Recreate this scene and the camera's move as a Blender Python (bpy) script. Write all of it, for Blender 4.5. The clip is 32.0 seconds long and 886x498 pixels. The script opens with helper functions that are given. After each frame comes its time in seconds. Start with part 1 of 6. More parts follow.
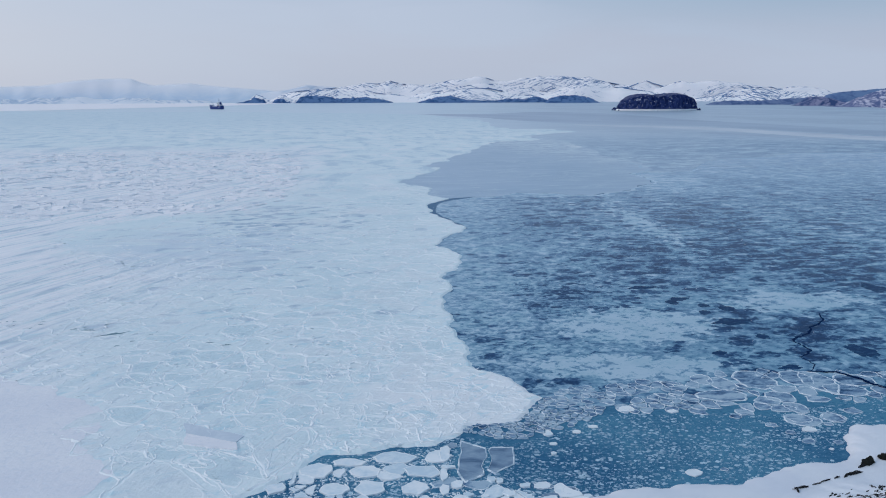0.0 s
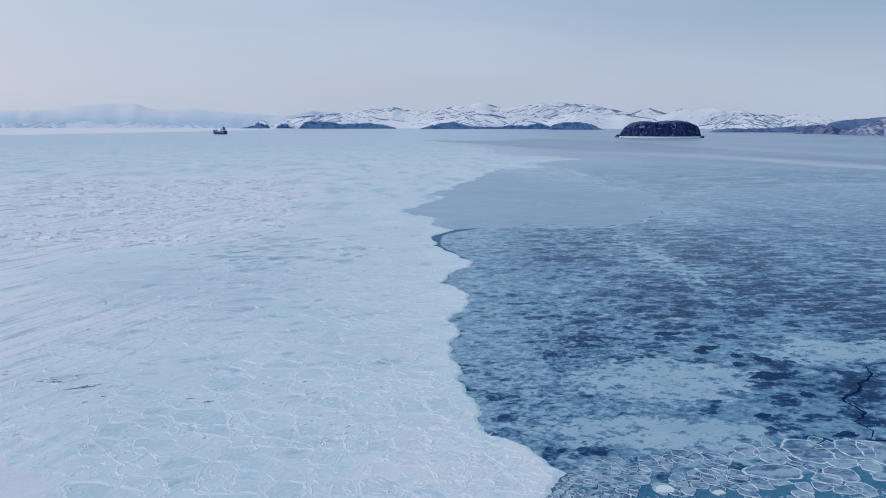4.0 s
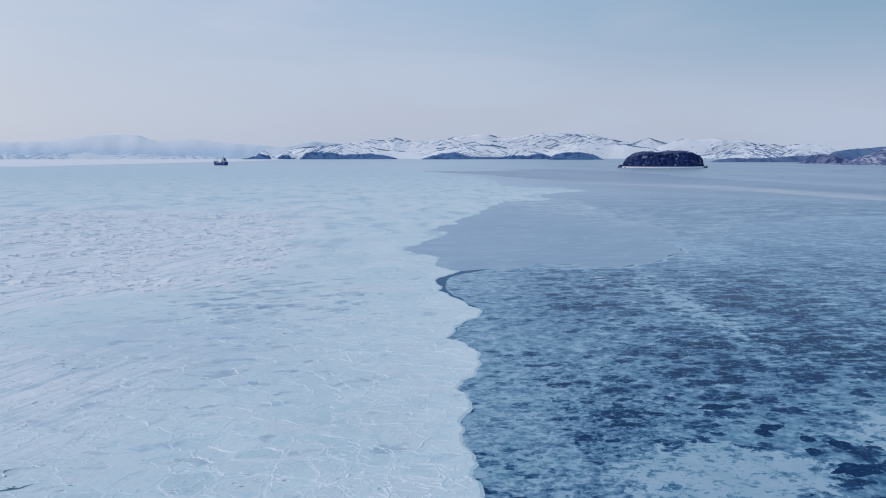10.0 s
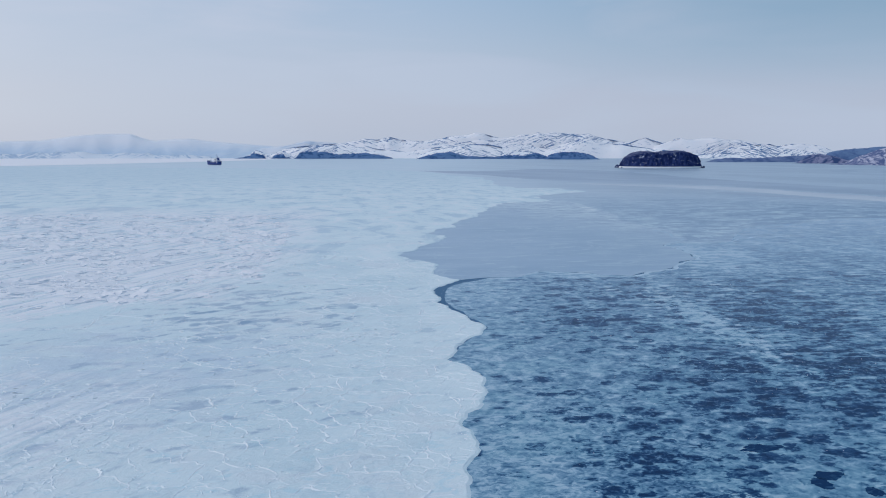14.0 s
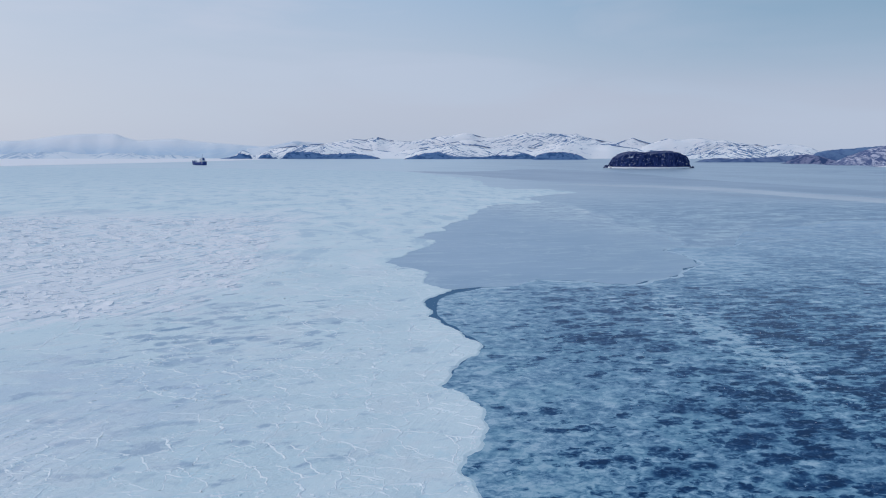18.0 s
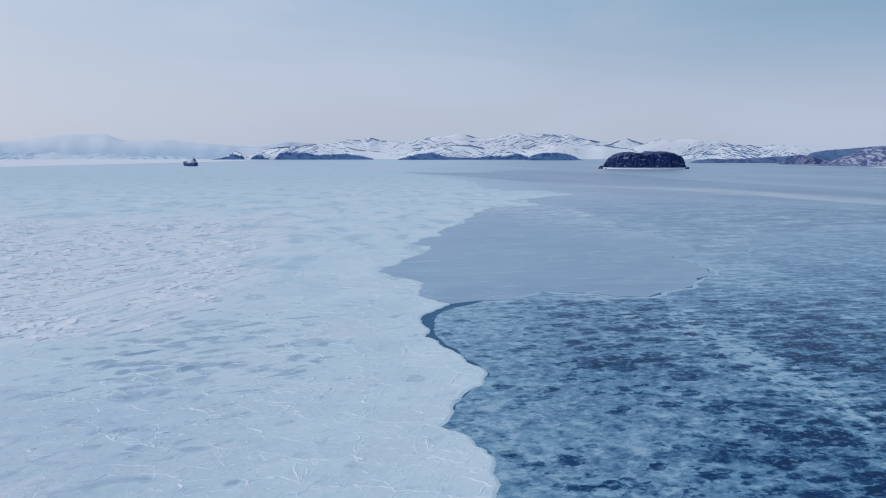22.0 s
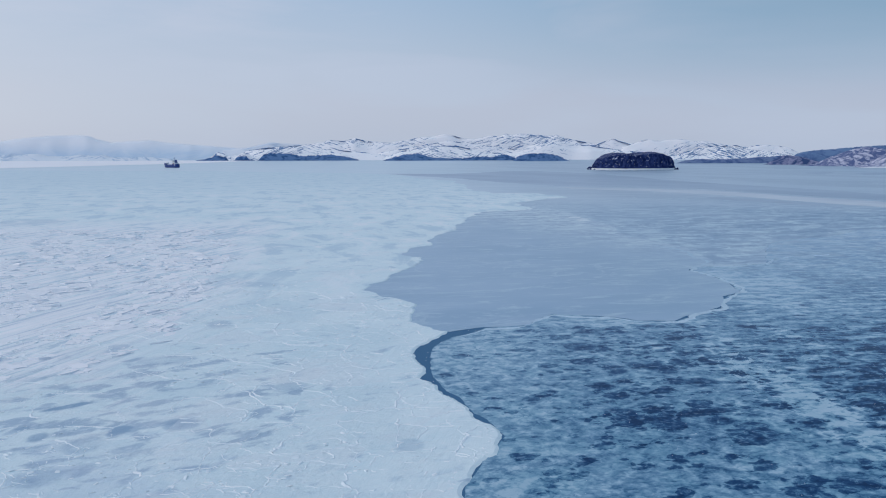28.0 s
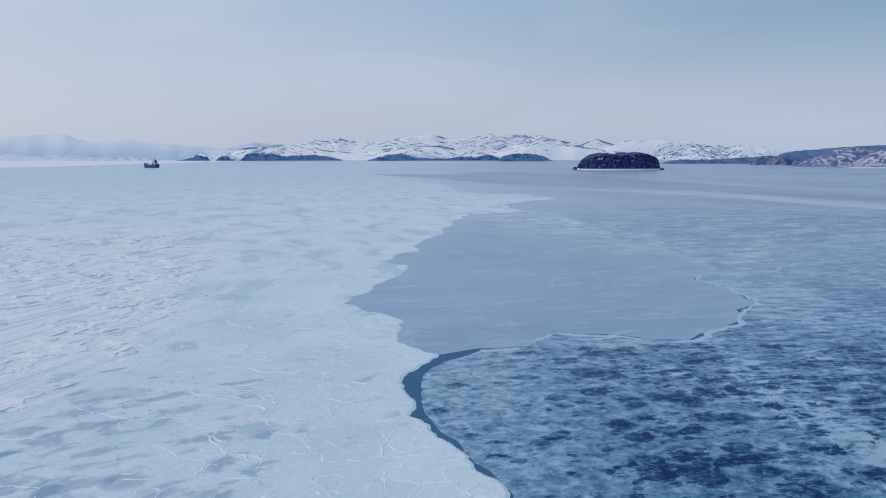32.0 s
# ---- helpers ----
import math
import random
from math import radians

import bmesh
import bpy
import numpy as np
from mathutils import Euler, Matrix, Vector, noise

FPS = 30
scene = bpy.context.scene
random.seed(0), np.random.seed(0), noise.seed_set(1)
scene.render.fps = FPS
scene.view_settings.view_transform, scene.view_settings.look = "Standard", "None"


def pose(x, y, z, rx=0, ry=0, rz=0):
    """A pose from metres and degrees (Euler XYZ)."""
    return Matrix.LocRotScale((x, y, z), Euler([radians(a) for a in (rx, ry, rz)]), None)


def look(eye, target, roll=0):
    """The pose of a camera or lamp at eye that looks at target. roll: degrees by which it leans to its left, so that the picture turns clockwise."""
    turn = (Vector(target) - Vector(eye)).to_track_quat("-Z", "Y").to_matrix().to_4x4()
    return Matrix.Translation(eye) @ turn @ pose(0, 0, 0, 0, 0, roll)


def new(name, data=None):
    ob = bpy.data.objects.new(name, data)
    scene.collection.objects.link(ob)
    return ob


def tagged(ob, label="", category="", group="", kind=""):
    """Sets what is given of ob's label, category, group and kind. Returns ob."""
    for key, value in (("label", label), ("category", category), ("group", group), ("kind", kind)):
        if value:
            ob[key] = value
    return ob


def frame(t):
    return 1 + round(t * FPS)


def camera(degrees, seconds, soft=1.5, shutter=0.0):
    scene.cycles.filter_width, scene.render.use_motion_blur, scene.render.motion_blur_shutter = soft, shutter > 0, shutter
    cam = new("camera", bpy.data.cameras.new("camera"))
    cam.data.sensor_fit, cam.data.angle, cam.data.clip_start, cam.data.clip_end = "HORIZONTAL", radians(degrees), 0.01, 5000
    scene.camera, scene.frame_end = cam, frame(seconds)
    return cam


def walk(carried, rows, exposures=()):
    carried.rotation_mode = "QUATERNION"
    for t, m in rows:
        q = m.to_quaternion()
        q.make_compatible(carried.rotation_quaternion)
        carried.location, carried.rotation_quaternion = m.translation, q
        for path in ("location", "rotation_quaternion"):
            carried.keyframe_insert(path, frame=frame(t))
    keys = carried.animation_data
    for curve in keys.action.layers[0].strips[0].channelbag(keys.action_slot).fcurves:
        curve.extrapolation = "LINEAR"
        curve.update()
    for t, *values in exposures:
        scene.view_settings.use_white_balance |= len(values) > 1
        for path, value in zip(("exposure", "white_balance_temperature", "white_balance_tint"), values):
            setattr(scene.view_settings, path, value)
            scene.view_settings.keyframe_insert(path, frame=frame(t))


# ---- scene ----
cam = camera(61.03, 32.0, soft=1.1)
# seconds, east, north, height, turn to the east, tilt downwards, lean
PATH = [
    (0.0, 0.00, 0.00, 40.00, 0.002, 11.546, -0.233),
    (0.5, -0.11, 1.55, 40.05, -0.030, 11.458, -0.190),
    (1.0, -0.22, 3.11, 40.10, -0.065, 11.237, -0.180),
    (1.5, -0.33, 4.69, 40.16, -0.063, 11.026, -0.147),
    (2.0, -0.45, 6.28, 40.22, -0.079, 10.779, -0.115),
    (2.5, -0.56, 7.91, 40.29, -0.113, 10.468, -0.098),
    (3.0, -0.68, 9.56, 40.37, -0.115, 10.208, -0.030),
    (3.5, -0.79, 11.24, 40.45, -0.140, 9.921, 0.040),
    (5.5, -1.21, 18.11, 40.79, -0.202, 8.819, 0.046),
    (6.0, -1.31, 19.85, 40.87, -0.197, 8.593, 0.085),
    (6.5, -1.42, 21.63, 40.96, -0.214, 8.321, 0.100),
    (7.0, -1.54, 23.43, 41.05, -0.228, 8.042, 0.113),
    (7.5, -1.66, 25.26, 41.14, -0.247, 7.783, 0.145),
    (8.0, -1.80, 27.12, 41.24, -0.258, 7.525, 0.084),
    (8.5, -1.93, 29.01, 41.34, -0.270, 7.352, -0.013),
    (9.0, -2.06, 30.92, 41.43, -0.248, 7.355, -0.049),
    (10.0, -2.33, 34.85, 41.61, -0.248, 7.373, -0.080),
    (11.0, -2.63, 38.93, 41.76, -0.234, 7.369, -0.058),
    (12.0, -2.94, 43.11, 41.87, -0.211, 7.397, -0.027),
    (13.0, -3.22, 47.37, 41.93, -0.119, 7.413, -0.017),
    (14.0, -3.50, 51.63, 41.97, 0.123, 7.410, -0.027),
    (14.5, -3.63, 53.76, 41.99, 0.252, 7.409, -0.012),
    (16.5, -4.14, 62.25, 42.03, 0.744, 7.398, -0.034),
    (17.0, -4.25, 64.39, 42.04, 0.861, 7.401, 0.002),
    (18.0, -4.44, 68.73, 42.06, 1.058, 7.397, -0.001),
    (19.0, -4.59, 73.21, 42.12, 1.242, 7.389, 0.012),
    (20.0, -4.76, 77.84, 42.20, 1.308, 7.375, -0.002),
    (21.0, -4.96, 82.64, 42.32, 1.407, 7.361, -0.010),
    (22.0, -5.18, 87.54, 42.45, 1.559, 7.357, -0.025),
    (23.0, -5.45, 92.49, 42.58, 1.687, 7.353, -0.092),
    (24.0, -5.72, 97.49, 42.69, 1.855, 7.331, -0.109),
    (25.0, -5.98, 102.56, 42.78, 1.990, 7.315, -0.124),
    (25.5, -6.11, 105.13, 42.82, 2.079, 7.309, -0.112),
    (27.5, -6.61, 115.47, 42.97, 2.547, 7.301, -0.117),
    (28.0, -6.74, 118.04, 43.01, 2.634, 7.309, -0.120),
    (29.0, -6.97, 123.15, 43.07, 2.892, 7.320, -0.111),
    (30.0, -7.15, 128.15, 43.13, 3.172, 7.313, -0.066),
    (31.0, -7.26, 133.05, 43.17, 3.555, 7.304, -0.111),
    (31.5, -7.30, 135.49, 43.19, 3.711, 7.309, -0.112),
    (32.0, -7.34, 137.92, 43.21, 3.869, 7.305, -0.077),
]
walk(cam, [(t, pose(x, y, z, 90 - tilt, 0, -turn) @ pose(0, 0, 0, 0, 0, lean)) for t, x, y, z, turn, tilt, lean in PATH])

# ---- sky and sun ----
world = bpy.data.worlds.new("overcast_sky")
scene.world = world
world.use_nodes = True
wn, wl = world.node_tree.nodes, world.node_tree.links
wn.clear()
w_out = wn.new("ShaderNodeOutputWorld")
w_bg = wn.new("ShaderNodeBackground")
w_sky = wn.new("ShaderNodeTexSky")
w_sky.sky_type = "NISHITA"
w_sky.sun_disc = False
w_sky.sun_elevation = radians(24)
w_sky.sun_rotation = radians(-60)
w_sky.dust_density = 2.0
w_dim = wn.new("ShaderNodeMix")
w_dim.data_type = "RGBA"
w_dim.blend_type = "MULTIPLY"
w_dim.inputs[0].default_value = 1.0
w_dim.inputs[7].default_value = (0.10, 0.10, 0.10, 1)
w_geo = wn.new("ShaderNodeTexCoord")
w_sep = wn.new("ShaderNodeSeparateXYZ")
# cloud deck: colour by height above the horizon, broken by long soft bands
w_map = wn.new("ShaderNodeMapping")
w_map.inputs["Scale"].default_value = (1.3, 1.3, 7.0)
w_map.inputs["Rotation"].default_value = (0.0, radians(4), 0.0)
w_noise = wn.new("ShaderNodeTexNoise")
w_noise.inputs["Scale"].default_value = 2.2
w_noise.inputs["Detail"].default_value = 6
w_noise.inputs["Roughness"].default_value = 0.52
w_noise.inputs["Distortion"].default_value = 0.35
w_ramp = wn.new("ShaderNodeValToRGB")
cr = w_ramp.color_ramp
cr.elements[0].position, cr.elements[0].color = 0.0, (0.465, 0.545, 0.695, 1)
cr.elements[1].position, cr.elements[1].color = 1.0, (0.52, 0.70, 0.94, 1)
for p, c in ((0.035, (0.475, 0.54, 0.69, 1)), (0.075, (0.485, 0.545, 0.695, 1)), (0.13, (0.425, 0.53, 0.69, 1)), (0.21, (0.315, 0.475, 0.68, 1)), (0.32, (0.42, 0.59, 0.82, 1)), (0.5, (0.52, 0.69, 0.93, 1))):
    e = cr.elements.new(p)
    e.color = c
w_cloud = wn.new("ShaderNodeMix")
w_cloud.data_type = "RGBA"
w_cloud.inputs[7].default_value = (0.485, 0.565, 0.725, 1)
w_cmap = wn.new("ShaderNodeMapRange")
w_cmap.inputs["From Min"].default_value, w_cmap.inputs["From Max"].default_value = 0.43, 0.60
w_cmap.inputs["To Max"].default_value = 1.0
w_mix = wn.new("ShaderNodeMix")
w_mix.data_type = "RGBA"
w_mix.inputs[0].default_value = 0.9
wl.new(w_geo.outputs["Generated"], w_map.inputs["Vector"])
wl.new(w_geo.outputs["Generated"], w_sep.inputs[0])
wl.new(w_map.outputs[0], w_noise.inputs["Vector"])
wl.new(w_sep.outputs["Z"], w_ramp.inputs[0])
wl.new(w_noise.outputs["Fac"], w_cmap.inputs["Value"])
wl.new(w_cmap.outputs[0], w_cloud.inputs[0])
wl.new(w_ramp.outputs[0], w_cloud.inputs[6])
wl.new(w_sky.outputs[0], w_dim.inputs[6])
wl.new(w_dim.outputs[2], w_mix.inputs[6])
# the veiled sun brightens the western sky
w_side = wn.new("ShaderNodeMapRange")
w_side.interpolation_type = "SMOOTHSTEP"
w_side.inputs["From Min"].default_value, w_side.inputs["From Max"].default_value = 0.45, -0.75
w_side.inputs["To Min"].default_value, w_side.inputs["To Max"].default_value = 0.0, 0.75
w_glow = wn.new("ShaderNodeMix")
w_glow.data_type = "RGBA"
w_glow.inputs[7].default_value = (0.475, 0.555, 0.705, 1)
wl.new(w_sep.outputs["X"], w_side.inputs["Value"])
wl.new(w_side.outputs[0], w_glow.inputs[0])
wl.new(w_cloud.outputs[2], w_glow.inputs[6])
w_east = wn.new("ShaderNodeMapRange")
w_east.interpolation_type = "SMOOTHSTEP"
w_east.inputs["From Min"].default_value, w_east.inputs["From Max"].default_value = -0.1, 0.6
w_high = wn.new("ShaderNodeMapRange")
w_high.interpolation_type = "SMOOTHSTEP"
w_high.inputs["From Min"].default_value, w_high.inputs["From Max"].default_value = 0.02, 0.20
w_both = wn.new("ShaderNodeMath")
w_both.operation = "MULTIPLY"
w_deep = wn.new("ShaderNodeMix")
w_deep.data_type = "RGBA"
w_deep.inputs[7].default_value = (0.225, 0.375, 0.54, 1)
wl.new(w_sep.outputs["X"], w_east.inputs["Value"])
wl.new(w_sep.outputs["Z"], w_high.inputs["Value"])
wl.new(w_east.outputs[0], w_both.inputs[0])
wl.new(w_high.outputs[0], w_both.inputs[1])
wl.new(w_both.outputs[0], w_deep.inputs[0])
wl.new(w_glow.outputs[2], w_deep.inputs[6])
wl.new(w_deep.outputs[2], w_mix.inputs[7])
wl.new(w_mix.outputs[2], w_bg.inputs[0])
wl.new(w_bg.outputs[0], w_out.inputs[0])
w_bg.inputs[1].default_value = 1.0

sun_data = bpy.data.lights.new("sun", "SUN")
sun_data.energy, sun_data.angle, sun_data.color = 0.85, radians(14), (1.0, 0.94, 0.88)
sun = new("sun", sun_data)
sun.matrix_world = look((-600, -260, 330), (0, 0, 0))


# ---- materials ----
class Mat:
    """A node material under construction."""

    def __init__(self, name):
        self.m = bpy.data.materials.new(name)
        self.m.use_nodes = True
        self.n, self.l = self.m.node_tree.nodes, self.m.node_tree.links
        self.bsdf = self.n["Principled BSDF"]
        self.geo = self.n.new("ShaderNodeNewGeometry")

    def put(self, value, socket):
        if isinstance(value, (int, float)):
            socket.default_value = value
        elif isinstance(value, tuple):
            socket.default_value = value if len(value) != 3 or socket.type == "VECTOR" else (*value, 1)
        else:
            self.l.new(value, socket)

    def mapped(self, scale=(1, 1, 1), turn=0.0, move=(0, 0, 0), roll=0.0):
        """Plan coordinates turned so that their first axis lies along a bearing, then scaled."""
        n = self.n.new("ShaderNodeMapping")
        n.vector_type = "TEXTURE"
        n.inputs["Scale"].default_value = tuple(1 / v for v in scale)
        n.inputs["Rotation"].default_value[2] = radians(turn)
        n.inputs["Rotation"].default_value[1] = radians(roll)
        n.inputs["Location"].default_value = tuple(v * 37 for v in move)
        self.l.new(self.geo.outputs["Position"], n.inputs["Vector"])
        return n.outputs[0]

    def noise(self, scale, detail=5, rough=0.55, vector=None, distort=0.0):
        n = self.n.new("ShaderNodeTexNoise")
        n.inputs["Scale"].default_value, n.inputs["Detail"].default_value = scale, detail
        n.inputs["Roughness"].default_value, n.inputs["Distortion"].default_value = rough, distort
        self.l.new(vector or self.geo.outputs["Position"], n.inputs["Vector"])
        return n.outputs["Fac"]

    def voronoi(self, scale, feature="F1", vector=None, out="Distance", rand=1.0):
        n = self.n.new("ShaderNodeTexVoronoi")
        n.feature = feature
        n.inputs["Scale"].default_value = scale
        n.inputs["Randomness"].default_value = rand
        self.l.new(vector or self.geo.outputs["Position"], n.inputs["Vector"])
        return n.outputs[out]

    def warped(self, vector, scale, amount):
        """Coordinates pushed about by a noise."""
        n = self.n.new("ShaderNodeTexNoise")
        n.inputs["Scale"].default_value, n.inputs["Detail"].default_value = scale, 3
        self.l.new(vector, n.inputs["Vector"])
        v = self.n.new("ShaderNodeVectorMath")
        v.operation = "MULTIPLY_ADD"
        self.l.new(n.outputs["Color"], v.inputs[0])
        v.inputs[1].default_value = (amount, amount, 0)
        self.l.new(vector, v.inputs[2])
        return v.outputs[0]

    def span(self, value, a, b, lo=0.0, hi=1.0, smooth=True):
        n = self.n.new("ShaderNodeMapRange")
        n.interpolation_type = "SMOOTHSTEP" if smooth else "LINEAR"
        for k, v in (("Value", value), ("From Min", a), ("From Max", b), ("To Min", lo), ("To Max", hi)):
            self.put(v, n.inputs[k])
        return n.outputs[0]

    def math(self, op, a, b=0.0, clamp=False):
        n = self.n.new("ShaderNodeMath")
        n.operation, n.use_clamp = op, clamp
        self.put(a, n.inputs[0])
        self.put(b, n.inputs[1])
        return n.outputs[0]

    def mix(self, fac, a, b, blend="MIX"):
        n = self.n.new("ShaderNodeMix")
        n.data_type, n.blend_type = "RGBA", blend
        self.put(fac, n.inputs[0])
        self.put(a, n.inputs[6])
        self.put(b, n.inputs[7])
        return n.outputs[2]

    def ramp(self, value, stops):
        n = self.n.new("ShaderNodeValToRGB")
        es = n.color_ramp.elements
        es[0].position, es[0].color = stops[0][0], (*stops[0][1], 1)
        es[1].position, es[1].color = stops[-1][0], (*stops[-1][1], 1)
        for p, c in stops[1:-1]:
            es.new(p).color = (*c, 1)
        self.put(value, n.inputs[0])
        return n.outputs[0]

    def total(self, base, *terms):
        """base plus each (noise, weight), the noise taken about its middle."""
        out = base
        for value, weight in terms:
            out = self.math("ADD", self.math("MULTIPLY", self.math("SUBTRACT", value, 0.5), weight), out)
        return out

    def axis(self, which):
        n = self.n.new("ShaderNodeSeparateXYZ")
        self.l.new(self.geo.outputs["Position"], n.inputs[0])
        return n.outputs[which]

    def normal_z(self):
        n = self.n.new("ShaderNodeSeparateXYZ")
        self.l.new(self.geo.outputs["Normal"], n.inputs[0])
        return n.outputs[2]

    def random(self):
        return self.n.new("ShaderNodeObjectInfo").outputs["Random"]

    def vary(self):
        """A random number for each thing and for each loose piece within it."""
        return self.math("FRACT", self.math("ADD", self.random(), self.math("MULTIPLY", self.island(), 7.31)))

    def island(self):
        return self.geo.outputs["Random Per Island"]

    def bump(self, height, strength=0.3, distance=0.1):
        n = self.n.new("ShaderNodeBump")
        n.inputs["Strength"].default_value, n.inputs["Distance"].default_value = strength, distance
        self.l.new(height, n.inputs["Height"])
        self.l.new(n.outputs[0], self.bsdf.inputs["Normal"])
        return self

    def blob(self, cx, cy, rx, ry, turn=0.0, soft=0.35):
        """1 inside an ellipse on the plan, fading to 0 outside, with an uneven margin."""
        move = self.n.new("ShaderNodeVectorMath")
        move.operation = "SUBTRACT"
        self.l.new(self.geo.outputs["Position"], move.inputs[0])
        move.inputs[1].default_value = (cx, cy, 0)
        rot = self.n.new("ShaderNodeVectorRotate")
        rot.rotation_type = "Z_AXIS"
        rot.inputs["Angle"].default_value = radians(-turn)
        self.l.new(move.outputs[0], rot.inputs["Vector"])
        size = self.n.new("ShaderNodeVectorMath")
        size.operation = "MULTIPLY"
        self.l.new(rot.outputs[0], size.inputs[0])
        size.inputs[1].default_value = (1 / rx, 1 / ry, 0)
        far = self.n.new("ShaderNodeVectorMath")
        far.operation = "LENGTH"
        self.l.new(size.outputs[0], far.inputs[0])
        if not hasattr(self, "wobble"):
            self.wobble = self.math("MULTIPLY", self.math("SUBTRACT", self.noise(0.12, 5, 0.6, None, 0.5), 0.5), 1.6)
        return self.span(self.math("ADD", far.outputs["Value"], self.wobble), 1.0 + soft, 1.0 - soft)

    def lens(self, cx, cy, rx, ry, turn=0.0):
        """1 at the middle of an ellipse on the plan, falling evenly to 0 at its rim."""
        n = self.n.new("ShaderNodeMapping")
        n.vector_type = "TEXTURE"
        n.inputs["Location"].default_value = (cx, cy, 0)
        n.inputs["Rotation"].default_value[2] = radians(turn)
        n.inputs["Scale"].default_value = (rx, ry, 1000)
        g = self.n.new("ShaderNodeTexGradient")
        g.gradient_type = "SPHERICAL"
        self.l.new(self.geo.outputs["Position"], n.inputs["Vector"])
        self.l.new(n.outputs[0], g.inputs["Vector"])
        return g.outputs["Fac"]

    def most(self, *values):
        out = values[0]
        for v in values[1:]:
            out = self.math("MAXIMUM", out, v)
        return out

    def done(self, color, rough=0.5, ior=1.45, metal=0.0, spec=0.5, sheen=None):
        if sheen:  # frosted surfaces: weight, roughness, tint
            for key, value in zip(("Sheen Weight", "Sheen Roughness", "Sheen Tint"), sheen):
                self.put(value, self.bsdf.inputs[key])
        self.put(spec, self.bsdf.inputs["Specular IOR Level"])
        self.put(color, self.bsdf.inputs["Base Color"])
        self.put(rough, self.bsdf.inputs["Roughness"])
        self.put(ior, self.bsdf.inputs["IOR"])
        self.put(metal, self.bsdf.inputs["Metallic"])
        return self.m


def make_water():
    m = Mat("sea_water")
    n1 = m.noise(0.05, 4)
    n2 = m.noise(2.0, 6, 0.70, m.mapped((0.7, 1.2, 1), 10), 0.6)
    m.bump(m.noise(1.1, 4, 0.6), 0.05, 0.15)
    c = m.mix(m.span(n1, 0.35, 0.65), (0.034, 0.130, 0.245), (0.085, 0.250, 0.370))
    c = m.mix(m.math("MULTIPLY", m.span(n2, 0.47, 0.68), 0.6), c, (0.12, 0.275, 0.385))
    c = m.mix(m.math("MULTIPLY", m.span(n2, 0.48, 0.34), 0.5), c, (0.018, 0.085, 0.19))
    c = m.mix(m.span(m.axis(1), 100.0, 170.0), c, (0.070, 0.165, 0.285))
    return m.done(c, 0.14, 1.33, 0.0, 0.005)


def young_colours(m):
    """Level young ice away from the margin: grey-blue with pale wind-drawn wisps."""
    a = m.noise(0.02, 6, 0.65, m.mapped((0.4, 1.5, 1), 8), 0.6)
    b = m.noise(0.07, 6, 0.7, m.mapped((0.35, 1.5, 1), 12, (4, 0, 0)), 0.7)
    d = m.noise(0.17, 6, 0.68, m.mapped((0.7, 0.8, 1), 10, (2, 7, 0)), 0.9)
    c = m.mix(m.span(a, 0.36, 0.66), (0.375, 0.49, 0.61), (0.49, 0.60, 0.69))
    c = m.mix(m.span(m.total(0.5, (b, 0.7), (d, 1.0)), 0.50, 0.62, 0.0, 0.9), c, (0.60, 0.71, 0.765))
    return m.mix(m.span(m.total(0.5, (b, 0.8), (d, 0.8)), 0.49, 0.39, 0.0, 0.9), c, (0.22, 0.33, 0.48))


# round openings in the grease ice: east, north, half-sizes
HOLES_MIDDLE = [(37, 187.4, 3.0, 2.8), (67.6, 198.8, 2.0, 4.0), (70.7, 194.3, 1.3, 3.6), (69.3, 207.9, 1.4, 2.4), (74.1, 207.5, 1.5, 2.8), (22.4, 167.4, 1.6, 1.4), (27.5, 162.6, 2.8, 2.5), (32.3, 164.6, 2.3, 1.6), (44.1, 174.7, 2.9, 2.1), (43.8, 158.7, 3.4, 2.6), (53.9, 184.6, 2.1, 1.7), (28.4, 170.5, 1.8, 1.3), (55.7, 203.8, 2.6, 2.2), (51.6, 209, 3.7, 2.3)]
HOLES_NORTH = [(36.8, 293.9, 3.7, 2.7), (31.1, 280, 3.9, 3.7), (33.9, 261.2, 2.4, 2.9), (29, 251.4, 2.3, 2.7), (39.2, 264.4, 2.0, 2.8), (43.4, 262.3, 3.0, 4.2), (28.9, 236.8, 2.0, 3.3), (34.5, 232.2, 3.1, 2.6), (43.1, 232.4, 2.3, 2.1), (48.1, 252.9, 3.6, 3.3), (14.5, 244.9, 1.9, 1.6), (47.9, 230.2, 2.3, 2.0), (48.6, 225.6, 3.5, 2.3), (44.8, 237.4, 2.4, 1.5)]


